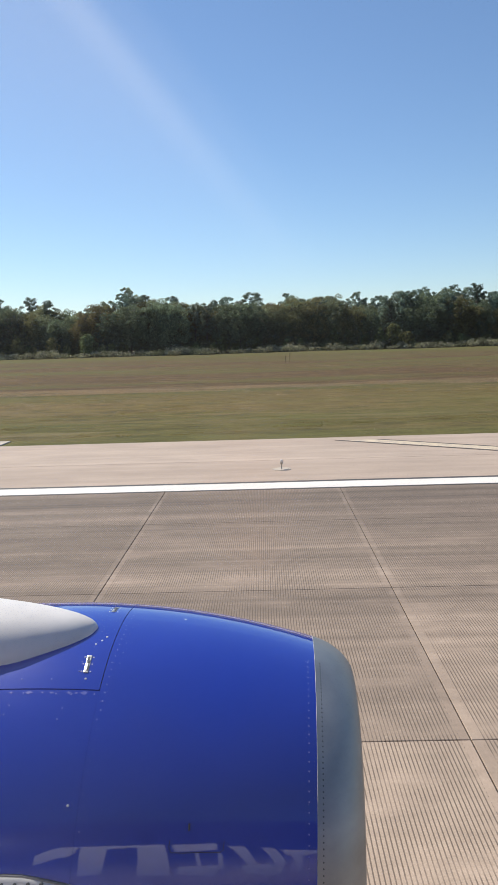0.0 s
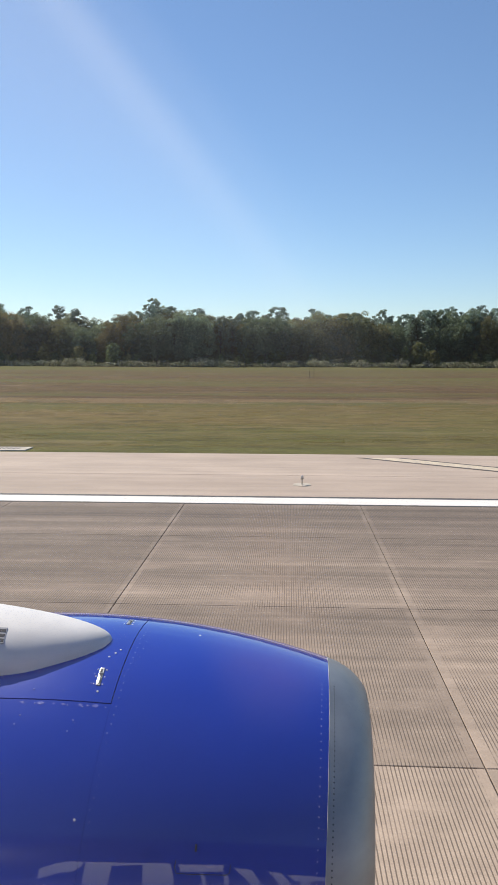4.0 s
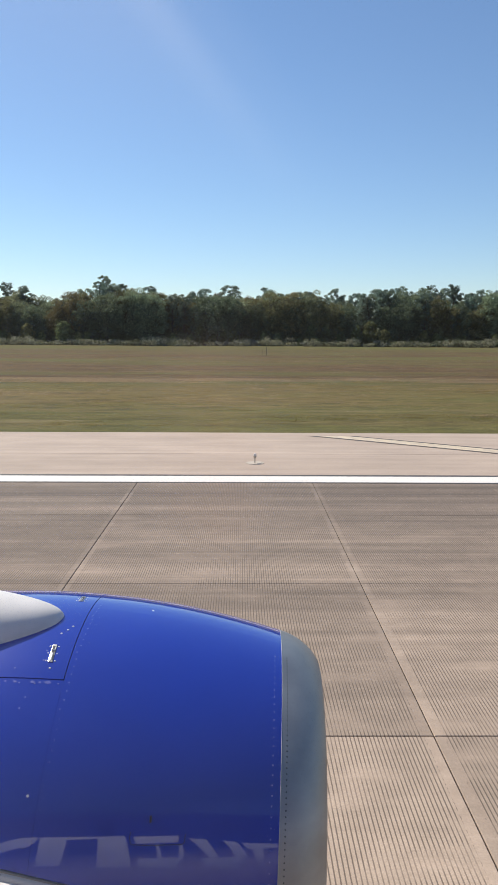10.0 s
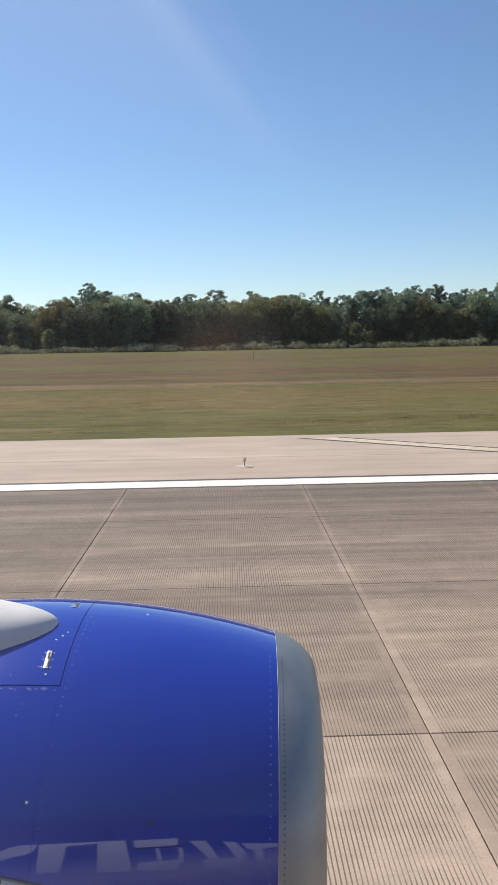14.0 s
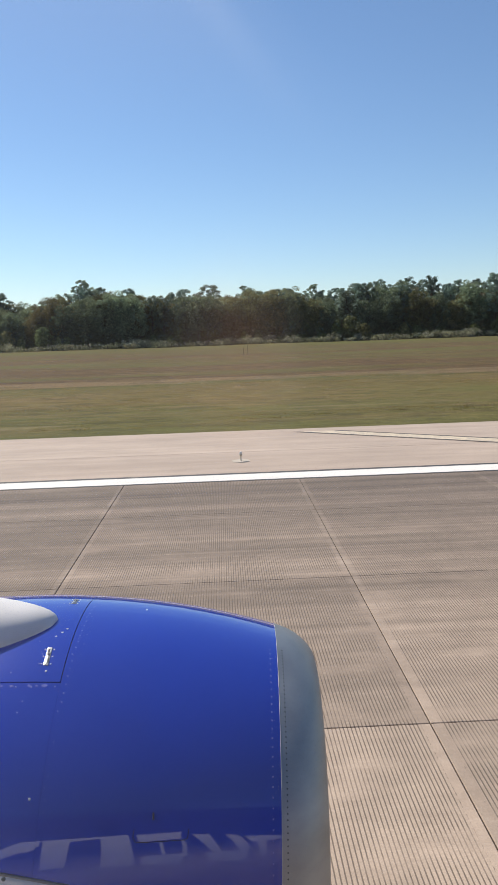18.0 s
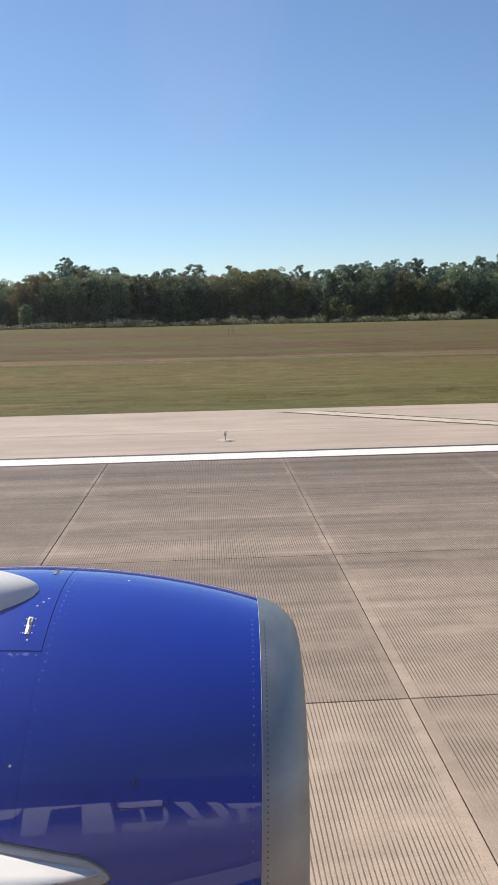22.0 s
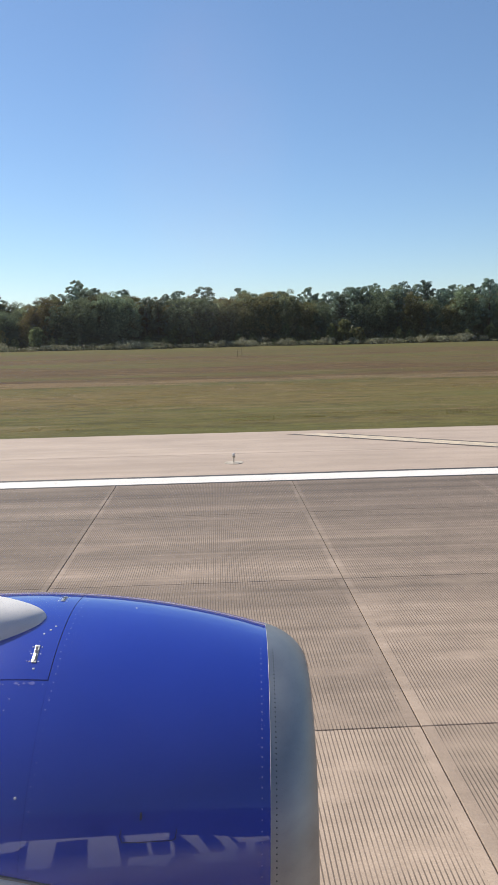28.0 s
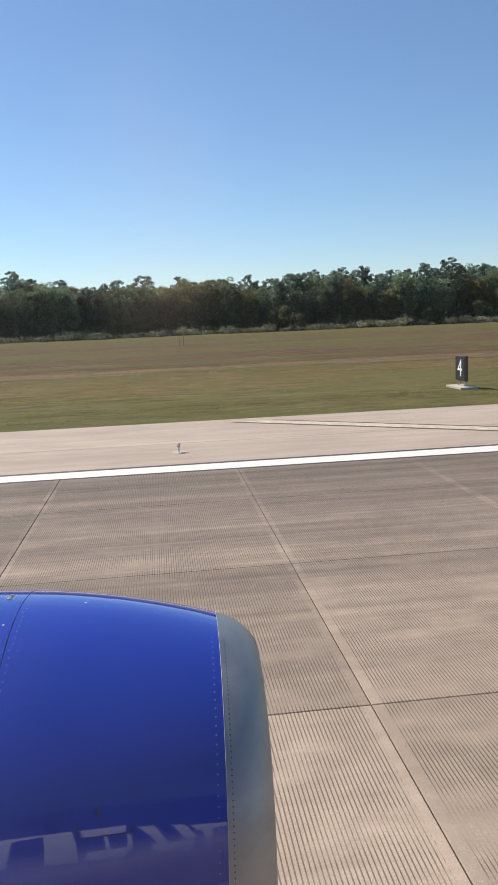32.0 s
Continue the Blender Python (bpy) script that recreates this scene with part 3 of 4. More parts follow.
def rivet(parent, mesh, x, deg):
    ob = part("rivet", mesh, None, parent)
    ob.matrix_local = cowl_frame(x, deg, 0.0004)
    return ob


random.seed(4)
for k in range(28):
    rivet(inlet_cowl, RIVET_PALE if k < 18 else RIVET_TINY, -0.656 - 0.0005 * k - (0.006 if k % 7 == 3 else 0), -2 + k * 2.05)
for k in range(5):
    rivet(inlet_cowl, RIVET_TINY, -0.634 - 0.0006 * k, 5 + k * 3.4)
for k in range(34):
    rivet(inlet_cowl, RIVET_PALE, 0.070, 8 + k * 2.2)
lip = [o for o in airliner.children if o.name.startswith("inlet_lip")][0]
for k in range(58):
    rivet(lip, RIVET_DARK, 0.120, 7 + k * 1.32)
for x, deg in ((-0.735, 11), (-0.75, 12.5), (-0.77, 14), (-0.79, 18.4), (-0.80, 19.8), (-0.775, 20.1), (-0.80, 22.6), (-0.765, 24.6), (-0.90, 24.9), (-1.02, 24.9)):
    rivet(top_panel, RIVET_BIG if x > -0.78 else RIVET_PALE, x + 0.014, deg - 1.2)
for x, deg in ((-0.70, 27.2), (-0.79, 27.4), (-0.85, 27.3), (-0.98, 27.2), (-0.81, 30.6), (-0.82, 33), (-1.02, 30), (-1.03, 32), (-0.735, 62), (-0.96, 27.3)):
    rivet(fan_cowl, RIVET_PALE, x, deg)
for x, deg in ((-0.72, 49.0), (-0.44, -3.0)):
    rivet(fan_cowl if deg > 30 else inlet_cowl, RIVET_BIG, x, deg)
# paint scuffs worn through along the split line
for x, w in ((-0.742, 0.020), (-0.772, 0.008), (-0.802, 0.012), (-0.868, 0.013), (-0.905, 0.007), (-0.958, 0.015), (-1.03, 0.010)):
    n = 14
    rim = [(x + w * math.cos(k * 2 * math.pi / n) * random.uniform(0.45, 1.1), SPLIT + 0.85 + 0.5 * (w / 0.02) ** 0.5 * math.sin(k * 2 * math.pi / n) * random.uniform(0.4, 1.1)) for k in range(n)]
    v = [on_cowl(x, SPLIT + 0.85, 0.0006)] + [on_cowl(a, d, 0.0005) for a, d in rim]
    part("worn_edge", mesh_of("worn_edge", v, [(0, k + 1, (k + 1) % n + 1) for k in range(n)], scuff_blue, True), scuff_blue, fan_cowl)


def latch(x, deg, length, width):
    """A flush hook latch: recess, handle plate and two pins."""
    body = part("latch", box(bmesh.new(), -width, -length / 2, -0.004, width, length / 2, 0.0025, 0.002), latch_metal, top_panel, "shiny steel cowl latch")
    body.matrix_local = cowl_frame(x, deg)
    part("slot", box(bmesh.new(), -width * 0.75, -length * 0.04, 0.0, width * 0.7, length * 0.11, 0.0032, 0.001), seal_dark, body)
    part("slot", box(bmesh.new(), -width * 0.75, length * 0.21, 0.0, width * 0.35, length * 0.40, 0.0032, 0.001), seal_dark, body)
    part("slot", box(bmesh.new(), width * 0.45, -length * 0.40, 0.0, width * 0.85, -length * 0.10, 0.0032, 0.001), seal_dark, body)
    part("hook", box(bmesh.new(), -width * 0.3, -length * 0.42, 0.0, width * 0.4, length * 0.0, 0.005, 0.0015), latch_metal, body)
    part("pin", rod(bmesh.new(), (-width * 0.8, length * 0.16, 0.003), (width * 0.8, length * 0.16, 0.003), 0.003, 0.003, 10), latch_metal, body)
    for u in (-1.9, 1.9):
        for v in (-0.42, 0.0, 0.40):
            pin = part("rivet", RIVET_STEEL, None, body)
            pin.location = (width * u, length * v, 0.0)
    return body


latch(-0.760, 19.3, 0.100, 0.0095)
latch(-0.755, -6.0, 0.085, 0.010)
# small drain fin and access panel on the inlet cowl
fin = part("drain_fin", box(bmesh.new(), -0.003, -0.012, -0.002, 0.003, 0.012, 0.012, 0.001), seal_dark, inlet_cowl)
fin.matrix_local = cowl_frame(-0.323, 52.7)


def seam_curve(name, pts, parent, r=0.0016, mat=None):
    cu = bpy.data.curves.new(name, "CURVE")
    cu.dimensions, cu.bevel_depth, cu.bevel_resolution = "3D", r, 1
    sp = cu.splines.new("POLY")
    sp.points.add(len(pts) - 1)
    for p, q in zip(sp.points, pts):
        p.co = (*q, 1)
    cu.materials.append(mat or seal_dark)
    ob = new(name, cu)
    ob.parent = parent
    return ob


seam_curve("lip_sealant", [on_cowl(0.0992, d, 0.0002) for d in range(-20, 135, 3)], lip, 0.0011, chine_grey)
seam_curve("panel_seam", [on_cowl(x + 0.024, d, -0.0004) for x, d in ((-0.405, 54.8), (-0.408, 56.0), (-0.400, 57.0), (-0.36, 57.1), (-0.30, 57.1), (-0.245, 57.1), (-0.235, 56.8), (-0.232, 55.2))], inlet_cowl)

# pylon fairing, a low rounded nose on top of the cowl
NOSE_X = -0.757


def fairing_point(s, a):
    """Station s behind the nose; a runs from the cabin side (0) over the ridge (90 degrees) to the far side."""
    w = 0.472 * math.sqrt(s) if s < 0.3 else 0.2585 + (s - 0.3) * 0.2
    base = AX_Z + 1.112 - 0.045 * min(1.0, w / 0.25)
    ridge = AX_Z + 1.112 + (0.206 * s**0.46 if s < 0.6 else 0.1629 + (s - 0.6) * 0.10)
    c, up = math.cos(a), math.sin(a)
    if up > 0:
        return Vector((NOSE_X - s, AX_Y - 0.112 - c * (w if c > 0 else 0.45 * w), base + (ridge - base) * up))
    return Vector((NOSE_X - s, AX_Y - 0.112 - math.copysign(abs(c) ** 0.45, c) * (w if c > 0 else 0.45 * w), base + 0.14 * up))


def fairing_frame(s, deg, lift=0.0):
    a = radians(deg)
    p = fairing_point(s, a)
    fx = (fairing_point(s - 0.005, a) - fairing_point(s + 0.005, a)).normalized()
    ft = (fairing_point(s, a + 0.02) - fairing_point(s, a - 0.02)).normalized()
    n = fx.cross(ft)
    n = n if n.z > 0 else -n
    return Matrix.Translation(p + n * lift) @ Matrix((fx, n.cross(fx), n)).transposed().to_4x4()


ANGLES = [radians(-40 + 260 * k / 52) for k in range(53)]
STATIONS = [max(1e-5, (k / 44) ** 2 * 2.4) for k in range(45)]
fair = part("pylon_fairing", mesh_of("pylon_fairing", *loft([[fairing_point(q, a) for a in ANGLES] for q in STATIONS], close=False), fairing_white, True), fairing_white, airliner, "white rounded pylon fairing")
vent = part("vent", box(bmesh.new(), -0.022, -0.040, -0.006, 0.022, 0.040, 0.0015, 0.002), chine_grey, fair, "dark slotted vent")
vent.matrix_local = fairing_frame(0.425, 46)
for k in range(3):
    part("slot", box(bmesh.new(), -0.018, -0.034 + k * 0.024, 0.0, 0.018, -0.018 + k * 0.024, 0.0025, 0.001), seal_dark, vent)
slit = part("top_slit", box(bmesh.new(), -0.016, -0.010, -0.004, 0.016, 0.010, 0.0015, 0.001), seal_dark, fair)
slit.matrix_local = fairing_frame(0.30, 124)


def fairing_bead():
    """Pale sealant bead where the fairing meets the cowl, on the cabin side."""
    pts = []
    for q in STATIONS[3:40]:
        last = None
        for k in range(60):
            a = radians(80 - 2.2 * k)
            p = fairing_point(q, a)
            gap = math.hypot(p.y - AX_Y, p.z - AX_Z) - cowl_r(p.x)
            if last and gap < 0 <= last[0]:
                pts.append(last[1].lerp(p, last[0] / (last[0] - gap)))
                break
            last = (gap, p)
    return pts


seam_curve("sealant_bead", fairing_bead(), fair, 0.003, fairing_white)

# chine: a grey foot on the cowl and a white blade, both running down towards the front
def chine_line(x):
    return 61.8 + 1.6 * (x + 0.86) + 13.2 * max(0.0, x + 0.86) ** 1.25


foot_rings = []
for k in range(29):
    x = -0.386 - 1.3 * (k / 28) ** 1.5
    half = min(2.5, 9.0 * math.sqrt(max(0.0, -0.386 - x) + 0.0004))
    mid = chine_line(max(x, -0.86)) + 0.8 + 0.5 * min(0.0, x + 0.86)
    foot_rings.append([on_cowl(x, mid + half * u, lift) for u, lift in ((-1.0, 0.0005), (-0.97, 0.006), (-0.6, 0.008), (0.0, 0.009), (0.6, 0.008), (0.97, 0.006), (1.0, 0.0005))])
foot = part("chine_foot", mesh_of("chine_foot", *loft(foot_rings, close=False), chine_grey, True), chine_grey, airliner, "grey riveted chine foot")
rim = []
for k in range(26, -1, -1):
    rim.append(Vector(foot_rings[k][0]))
rim += [Vector(foot_rings[k][-1]) for k in range(0, 14)]
seam_curve("foot_rim", rim, foot, 0.0065, rim_grey)
blade_rings = []
for k in range(25):
    x = -0.418 - 1.2 * (k / 24)
    h = 0.27 * min(1.0, (k / 8) ** 0.85) + 0.003
    root = cowl_frame(x, chine_line(max(x, -0.86)) + 0.4 + 0.5 * min(0.0, x + 0.86), 0.006)
    side = [(0.0, 0.016), (0.12, 0.009), (0.6, 0.006), (1.0, 0.002)]
    blade_rings.append([(root @ Vector((0, -w - 0.22 * u * h, u * h)))[:] for u, w in side] + [(root @ Vector((0, w - 0.22 * u * h, u * h)))[:] for u, w in reversed(side)])
part("chine_blade", mesh_of("chine_blade", *loft(blade_rings, cap=True), fairing_white, True), fairing_white, airliner, "white nacelle chine blade")
for k in range(9):
    rivet(foot, RIVET_CHINE, -0.775 - k * 0.045, 61.4).matrix_local = cowl_frame(-0.775 - k * 0.045, 61.4, 0.0078)

# fuselage side with the window that one looks out of
FUS_Y, FUS_Z, FUS_R = -1.70, 3.45, 1.88
HOLE_X, HOLE_LO, HOLE_HI = 0.20, 1.5, 20.0  # half width in metres; degrees above the middle


def fus(x, deg, r=FUS_R):
    return Vector((x, FUS_Y + math.cos(radians(deg)) * r, FUS_Z + math.sin(radians(deg)) * r))


def fus_patch(x0, x1, a0, a1, nx, na, r=FUS_R):
    return loft([[fus(x0 + (x1 - x0) * i / nx, a0 + (a1 - a0) * j / na, r) for j in range(na + 1)] for i in range(nx + 1)], close=False)


def joined(*sets):
    verts, faces = [], []
    for v, f in sets:
        n = len(verts)
        verts += v
        faces += [tuple(i + n for i in q) for q in f]
    return verts, faces


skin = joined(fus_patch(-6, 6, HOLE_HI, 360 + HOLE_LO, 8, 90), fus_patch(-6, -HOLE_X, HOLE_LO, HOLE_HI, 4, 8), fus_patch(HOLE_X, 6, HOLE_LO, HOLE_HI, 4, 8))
fuselage = sheet("fuselage_skin", skin, fuselage_blue, airliner, 0.03, "blue fuselage skin with belly lightened for its reflection")
for x in (-6, 6):
    part("end_bulkhead", mesh_of("end_bulkhead", [fus(x, a) for a in range(0, 360, 8)], [tuple(range(45))], cabin_grey), cabin_grey, airliner)


def window_surround():
    """The outer plate with its rounded opening and the reveal behind it."""
    n = 48
    zc, zh = (HOLE_LO + HOLE_HI) / 2, (HOLE_HI - HOLE_LO) / 2

    def shape(k, hx, hz, power):
        a = 2 * math.pi * k / n
        c, s = math.cos(a), math.sin(a)
        return hx * math.copysign(abs(c) ** power, c), hz * math.copysign(abs(s) ** power, s)

    rings, outer = [], 2
    for hx, hz, power, r in ((HOLE_X, zh, 0.05, FUS_R), (0.107, 5.85, 0.5, FUS_R), (0.105, 5.78, 0.5, FUS_R - 0.004), (0.112, 6.0, 0.5, FUS_R - 0.07), (0.24, zh + 1, 0.4, FUS_R - 0.075)):
        rings.append([fus(q[0], zc + q[1], r) for q in (shape(k, hx, hz, power) for k in range(n))])
    return loft(rings[:outer]), loft(rings[outer - 1:])


plate, reveal = window_surround()
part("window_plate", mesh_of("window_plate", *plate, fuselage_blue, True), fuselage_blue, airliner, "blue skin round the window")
part("window_frame", mesh_of("window_frame", *reveal, reveal_grey), reveal_grey, airliner, "grey cabin window reveal")
pane = part("window_pane", mesh_of("window_pane", *fus_patch(-0.15, 0.15, 4.0, 17.5, 2, 6, FUS_R - 0.03), pane_mat), pane_mat, airliner, "slightly dusty clear cabin window pane with painted glare")
pane.visible_shadow = False


# big pale letter shapes along the fuselage side, which the cowl mirrors
def letter_shape(*quads):
    """Plain shapes: each quad is four corners (metres along the side, height)."""
    sets = []
    for q in quads:
        rows = []
        for i in range(9):
            row = []
            for j in range(9):
                u, v = i / 8, j / 8
                x = (q[0][0] * (1 - u) + q[1][0] * u) * (1 - v) + (q[3][0] * (1 - u) + q[2][0] * u) * v
                h = (q[0][1] * (1 - u) + q[1][1] * u) * (1 - v) + (q[3][1] * (1 - u) + q[2][1] * u) * v
                row.append(fus(x, math.degrees(math.asin((h - FUS_Z) / FUS_R)), FUS_R + 0.003))
            rows.append(row)
        sets.append(loft(rows, close=False))
    sheet("letter_shape", joined(*sets), letter_silver, fuselage, 0.002, "pale silver letter shape", offset=1)


letter_shape(((-1.22, 3.40), (-0.96, 3.58), (-0.93, 3.36), (-1.21, 3.18)), ((-0.96, 3.58), (-0.78, 3.58), (-0.80, 3.44), (-0.93, 3.32)))
letter_shape(((-0.76, 3.58), (-0.46, 3.58), (-0.52, 2.97), (-0.77, 2.97)), ((-0.46, 3.58), (-0.13, 3.58), (-0.13, 3.53), (-0.47, 3.50)), ((-0.13, 3.58), (0.19, 3.58), (0.21, 2.88), (-0.15, 2.91)))
letter_shape(((0.28, 3.56), (0.84, 3.56), (0.80, 3.38), (0.29, 3.37)), ((0.80, 3.36), (0.85, 3.27), (0.82, 2.93), (0.77, 3.01)), ((0.30, 3.05), (0.81, 3.03), (0.72, 2.79), (0.27, 2.88)), ((0.52, 3.36), (0.56, 3.35), (0.57, 3.04), (0.52, 3.04)))
letter_shape(((0.96, 3.47), (1.18, 3.44), (1.27, 2.97), (1.14, 2.99)), ((1.05, 2.98), (1.66, 2.94), (1.57, 2.66), (1.09, 2.80)), ((1.40, 3.39), (1.59, 3.34), (1.69, 2.96), (1.52, 2.95)))
letter_shape(((1.66, 3.30), (2.56, 3.17), (1.95, 3.09), (1.71, 3.14)), ((1.80, 3.11), (1.95, 3.09), (1.91, 2.67), (1.81, 2.74)))


# wing root behind the engine and the gear that carries the aircraft
def wing_ring(y):
    lead, chord, z = -3.3 - (y - 0.1) * 0.52, 6.6 - 0.36 * y, 2.55 + 0.10 * y
    thick = chord * 0.12
    prof = ((0.0, 0.0), (0.03, 0.35), (0.12, 0.75), (0.3, 1.0), (0.55, 0.85), (0.8, 0.4), (1.0, 0.03), (0.8, -0.15), (0.5, -0.35), (0.25, -0.4), (0.08, -0.3), (0.02, -0.15))
    return [Vector((lead - u * chord, y, z + v * thick * 0.6)) for u, v in prof]


part("wing", mesh_of("wing", *loft([wing_ring(y) for y in (-0.6, 1.0, 2.5, 4.0, 5.5, 7.0, 8.5)], cap=True), wing_grey, True), wing_grey, airliner, "grey wing root")
gear = part("main_gear", rod(bmesh.new(), (-6.6, 1.0, 0.5), (-6.6, 1.0, 2.7), 0.10, 0.12, 16), wing_grey, airliner, "main landing gear leg")
for y in (0.62, 1.38):
    tyre = part("tyre", rod(bmesh.new(), (-6.6, y - 0.19, 0.53), (-6.6, y + 0.19, 0.53), 0.53, 0.53, 40), seal_dark, gear, "black rubber tyre")
    part("axle", rod(bmesh.new(), (-6.6, 1.0, 0.53), (-6.6, y, 0.53), 0.07, 0.07, 12), wing_grey, gear)

# ---- signs and lights on the verge ----
def distance_sign(x, y):
    th = empty("distance_sign", "black distance board with white number on a concrete pad", "sign", at=(x, y, 0))
    part("pad", box(bmesh.new(), -0.45, -1.0, -0.05, 0.45, 1.0, 0.07, 0.02), base_concrete, th)
    panel = part("board", box(bmesh.new(), -0.09, -0.62, 0.32, 0.09, 0.62, 1.60, 0.02), sign_frame, th, "dark brown sign box")
    part("face", box(bmesh.new(), -0.104, -0.58, 0.36, -0.0905, 0.58, 1.56, 0.004), sign_black, panel, "black sign face")
    part("face", box(bmesh.new(), 0.0905, -0.58, 0.36, 0.104, 0.58, 1.56, 0.004), sign_black, panel, "black sign face")
    for s in (-0.4, 0.4):
        part("leg", rod(bmesh.new(), (0, s, 0.05), (0, s, 0.36), 0.035, 0.035, 10), steel, th)
    cu = bpy.data.curves.new("digit", "FONT")
    cu.body, cu.size, cu.extrude, cu.align_x, cu.align_y = "4", 1.25, 0.003, "CENTER", "CENTER"
    cu.materials.append(sign_white)
    ob = new("digit", cu)
    ob.parent = panel
    ob.matrix_local = Matrix.Translation((-0.109, 0.0, 0.95)) @ Matrix(((0, 0, -1), (-1, 0, 0), (0, 1, 0))).to_4x4()
    return th


distance_sign(15.3, 37.6)


def edge_light(x, y):
    th = empty("runway_edge_light", "small elevated edge light on a round steel plate", "runway light", "runway edge lights", at=(x, y, 0))
    bm = rod(bmesh.new(), (0, 0, -0.01), (0, 0, 0.018), 0.36, 0.34, 32)
    part("base_plate", bm, base_concrete, th, "pale round base plate")
    part("stem", rod(bmesh.new(), (0, 0, 0.018), (0, 0, 0.22), 0.022, 0.022, 12), steel, th)
    part("collar", rod(bmesh.new(), (0, 0, 0.2), (0, 0, 0.27), 0.035, 0.075, 16), steel, th)
    bm = bmesh.new()
    bmesh.ops.create_uvsphere(bm, u_segments=16, v_segments=10, radius=0.055, matrix=Matrix.Translation((0, 0, 0.31)) @ Matrix.Diagonal((1, 1, 1.35, 1)))
    part("lens", bm, lamp_glass, th, "clear glass lens")
    for a in range(4):
        part("bolt", rod(bmesh.new(), (0.26 * math.cos(a * 1.571), 0.26 * math.sin(a * 1.571), 0.015), (0.26 * math.cos(a * 1.571), 0.26 * math.sin(a * 1.571), 0.03), 0.015, 0.015, 8), steel, th)
    return th


first_light = edge_light(0.45, 22.75)
first_light.scale = (0.8, 0.8, 0.78)
for x in (-59.5, 60.5):
    copy_thing(first_light, pose(x, 22.75, 0))


def field_post(x, y, high):
    """A slim marker post in the rough grass."""
    th = empty("marker_post", "slim dark marker post standing in the rough field", "post", "field posts", at=(x, y, ground_h(x, y)))
    part("post", rod(bmesh.new(), (0, 0, -0.1), (0, 0, high), 0.045, 0.04, 10), sign_frame, th)
    part("cap", rod(bmesh.new(), (0, 0, high), (0, 0, high + 0.04), 0.05, 0.02, 10), steel, th)
    return th


for x, high in ((4.7, 1.5), (3.9, 1.0)):
    field_post(x, 141, high)
pit = empty("drain_pit", "pale concrete drain slab with a dark grate in the grass", "drain", at=(-11.6, 30.75, 0))
part("slab", box(bmesh.new(), -1.0, -0.55, -0.1, 1.0, 0.55, 0.035, 0.015), base_concrete, pit)
for k in range(7):
    part("grate_bar", box(bmesh.new(), -0.62 + k * 0.19, -0.22, 0.03, -0.52 + k * 0.19, 0.22, 0.042, 0.004), sign_frame, pit)


# ---- grass, shrubs and woods ----
def blades(name, count, xr, yr, height, spread, mat, label, seed, per=5, near_bias=1.0, clump=0.0):
    rng = np.random.default_rng(seed)
    x = rng.uniform(*xr, count)
    y = yr[0] + (yr[1] - yr[0]) * rng.uniform(0, 1, count) ** near_bias
    if clump:
        keep = np.array([noise.noise(Vector((a * 0.11, b * 0.20, seed))) + 0.5 * noise.noise(Vector((a * 0.45, b * 0.5, seed))) > clump for a, b in zip(x, y)])
        x, y = x[keep], y[keep]
    n = len(x)
    base = np.stack([x, y, np.array([ground_h(a, b) for a, b in zip(x, y)]) - 0.02], -1)[:, None, :] + np.concatenate([rng.normal(0, spread, (n, per, 2)) * np.array([2.6, 0.7]), np.zeros((n, per, 1))], -1)
    hgt = height * rng.uniform(0.45, 1.2, (n, per, 1)) + 0.02
    lean = rng.normal(0, 1.1, (n, per, 2)) * hgt
    wid = rng.uniform(0.012, 0.03, (n, per, 1)) * (1 + base[..., 1:2] / 160)
    ang = rng.uniform(0, math.pi, (n, per, 1))
    dx = np.concatenate([np.cos(ang), np.sin(ang), np.zeros_like(ang)], -1) * wid
    tip = base + np.concatenate([lean, hgt], -1)
    v = np.stack([base - dx, base + dx, tip], 2).reshape(-1, 3)
    me = bpy.data.meshes.new(name)
    me.vertices.add(len(v))
    me.vertices.foreach_set("co", v.ravel())
    k = len(v) // 3
    me.loops.add(k * 3)
    me.loops.foreach_set("vertex_index", np.arange(k * 3, dtype=np.int32))
    me.polygons.add(k)
    me.polygons.foreach_set("loop_start", np.arange(0, k * 3, 3, dtype=np.int32))
    me.update(calc_edges=True)
    me.materials.append(mat)
    return tagged(new(name, me), label, "grass", kind="stuff")


blades("mown_grass", 9000, (-22, 32), (29.75, 62), 0.016, 0.14, blade_green, "short mown olive grass beside the shoulder", 11, 6, 1.3)
blades("mown_grass", 4500, (-26, 40), (33, 70), 0.026, 0.14, blade_straw, "dry cut straw lying in the mown grass", 12, 5, 1.0, 0.08)
blades("grass_clumps", 1500, (-24, 36), (31.5, 64), 0.06, 0.10, blade_green, "small dark clumps in the mown grass", 21, 26, 1.0, 0.10)
blades("straw_clumps", 1500, (-24, 36), (36, 64), 0.05, 0.13, blade_ridge, "cut straw lying in small heaps on the mown grass", 22, 22, 1.0, 0.12)
blades("straw_ridge", 15000, (-34, 52), (62.0, 67.5), 0.075, 0.30, blade_ridge, "tall pale dry grass along the edge of the mown strip", 15, 8, 1.0, 0.05)
blades("rough_grass", 3200, (-40, 66), (64, 140), 0.09, 0.25, blade_straw, "tall dry straw grass of the field", 13, 6, 1.2, 0.02)
blades("rough_grass", 3000, (-60, 100), (70, 246), 0.09, 0.35, blade_green, "rough green grass of the field", 14, 6, 1.0, 0.05)


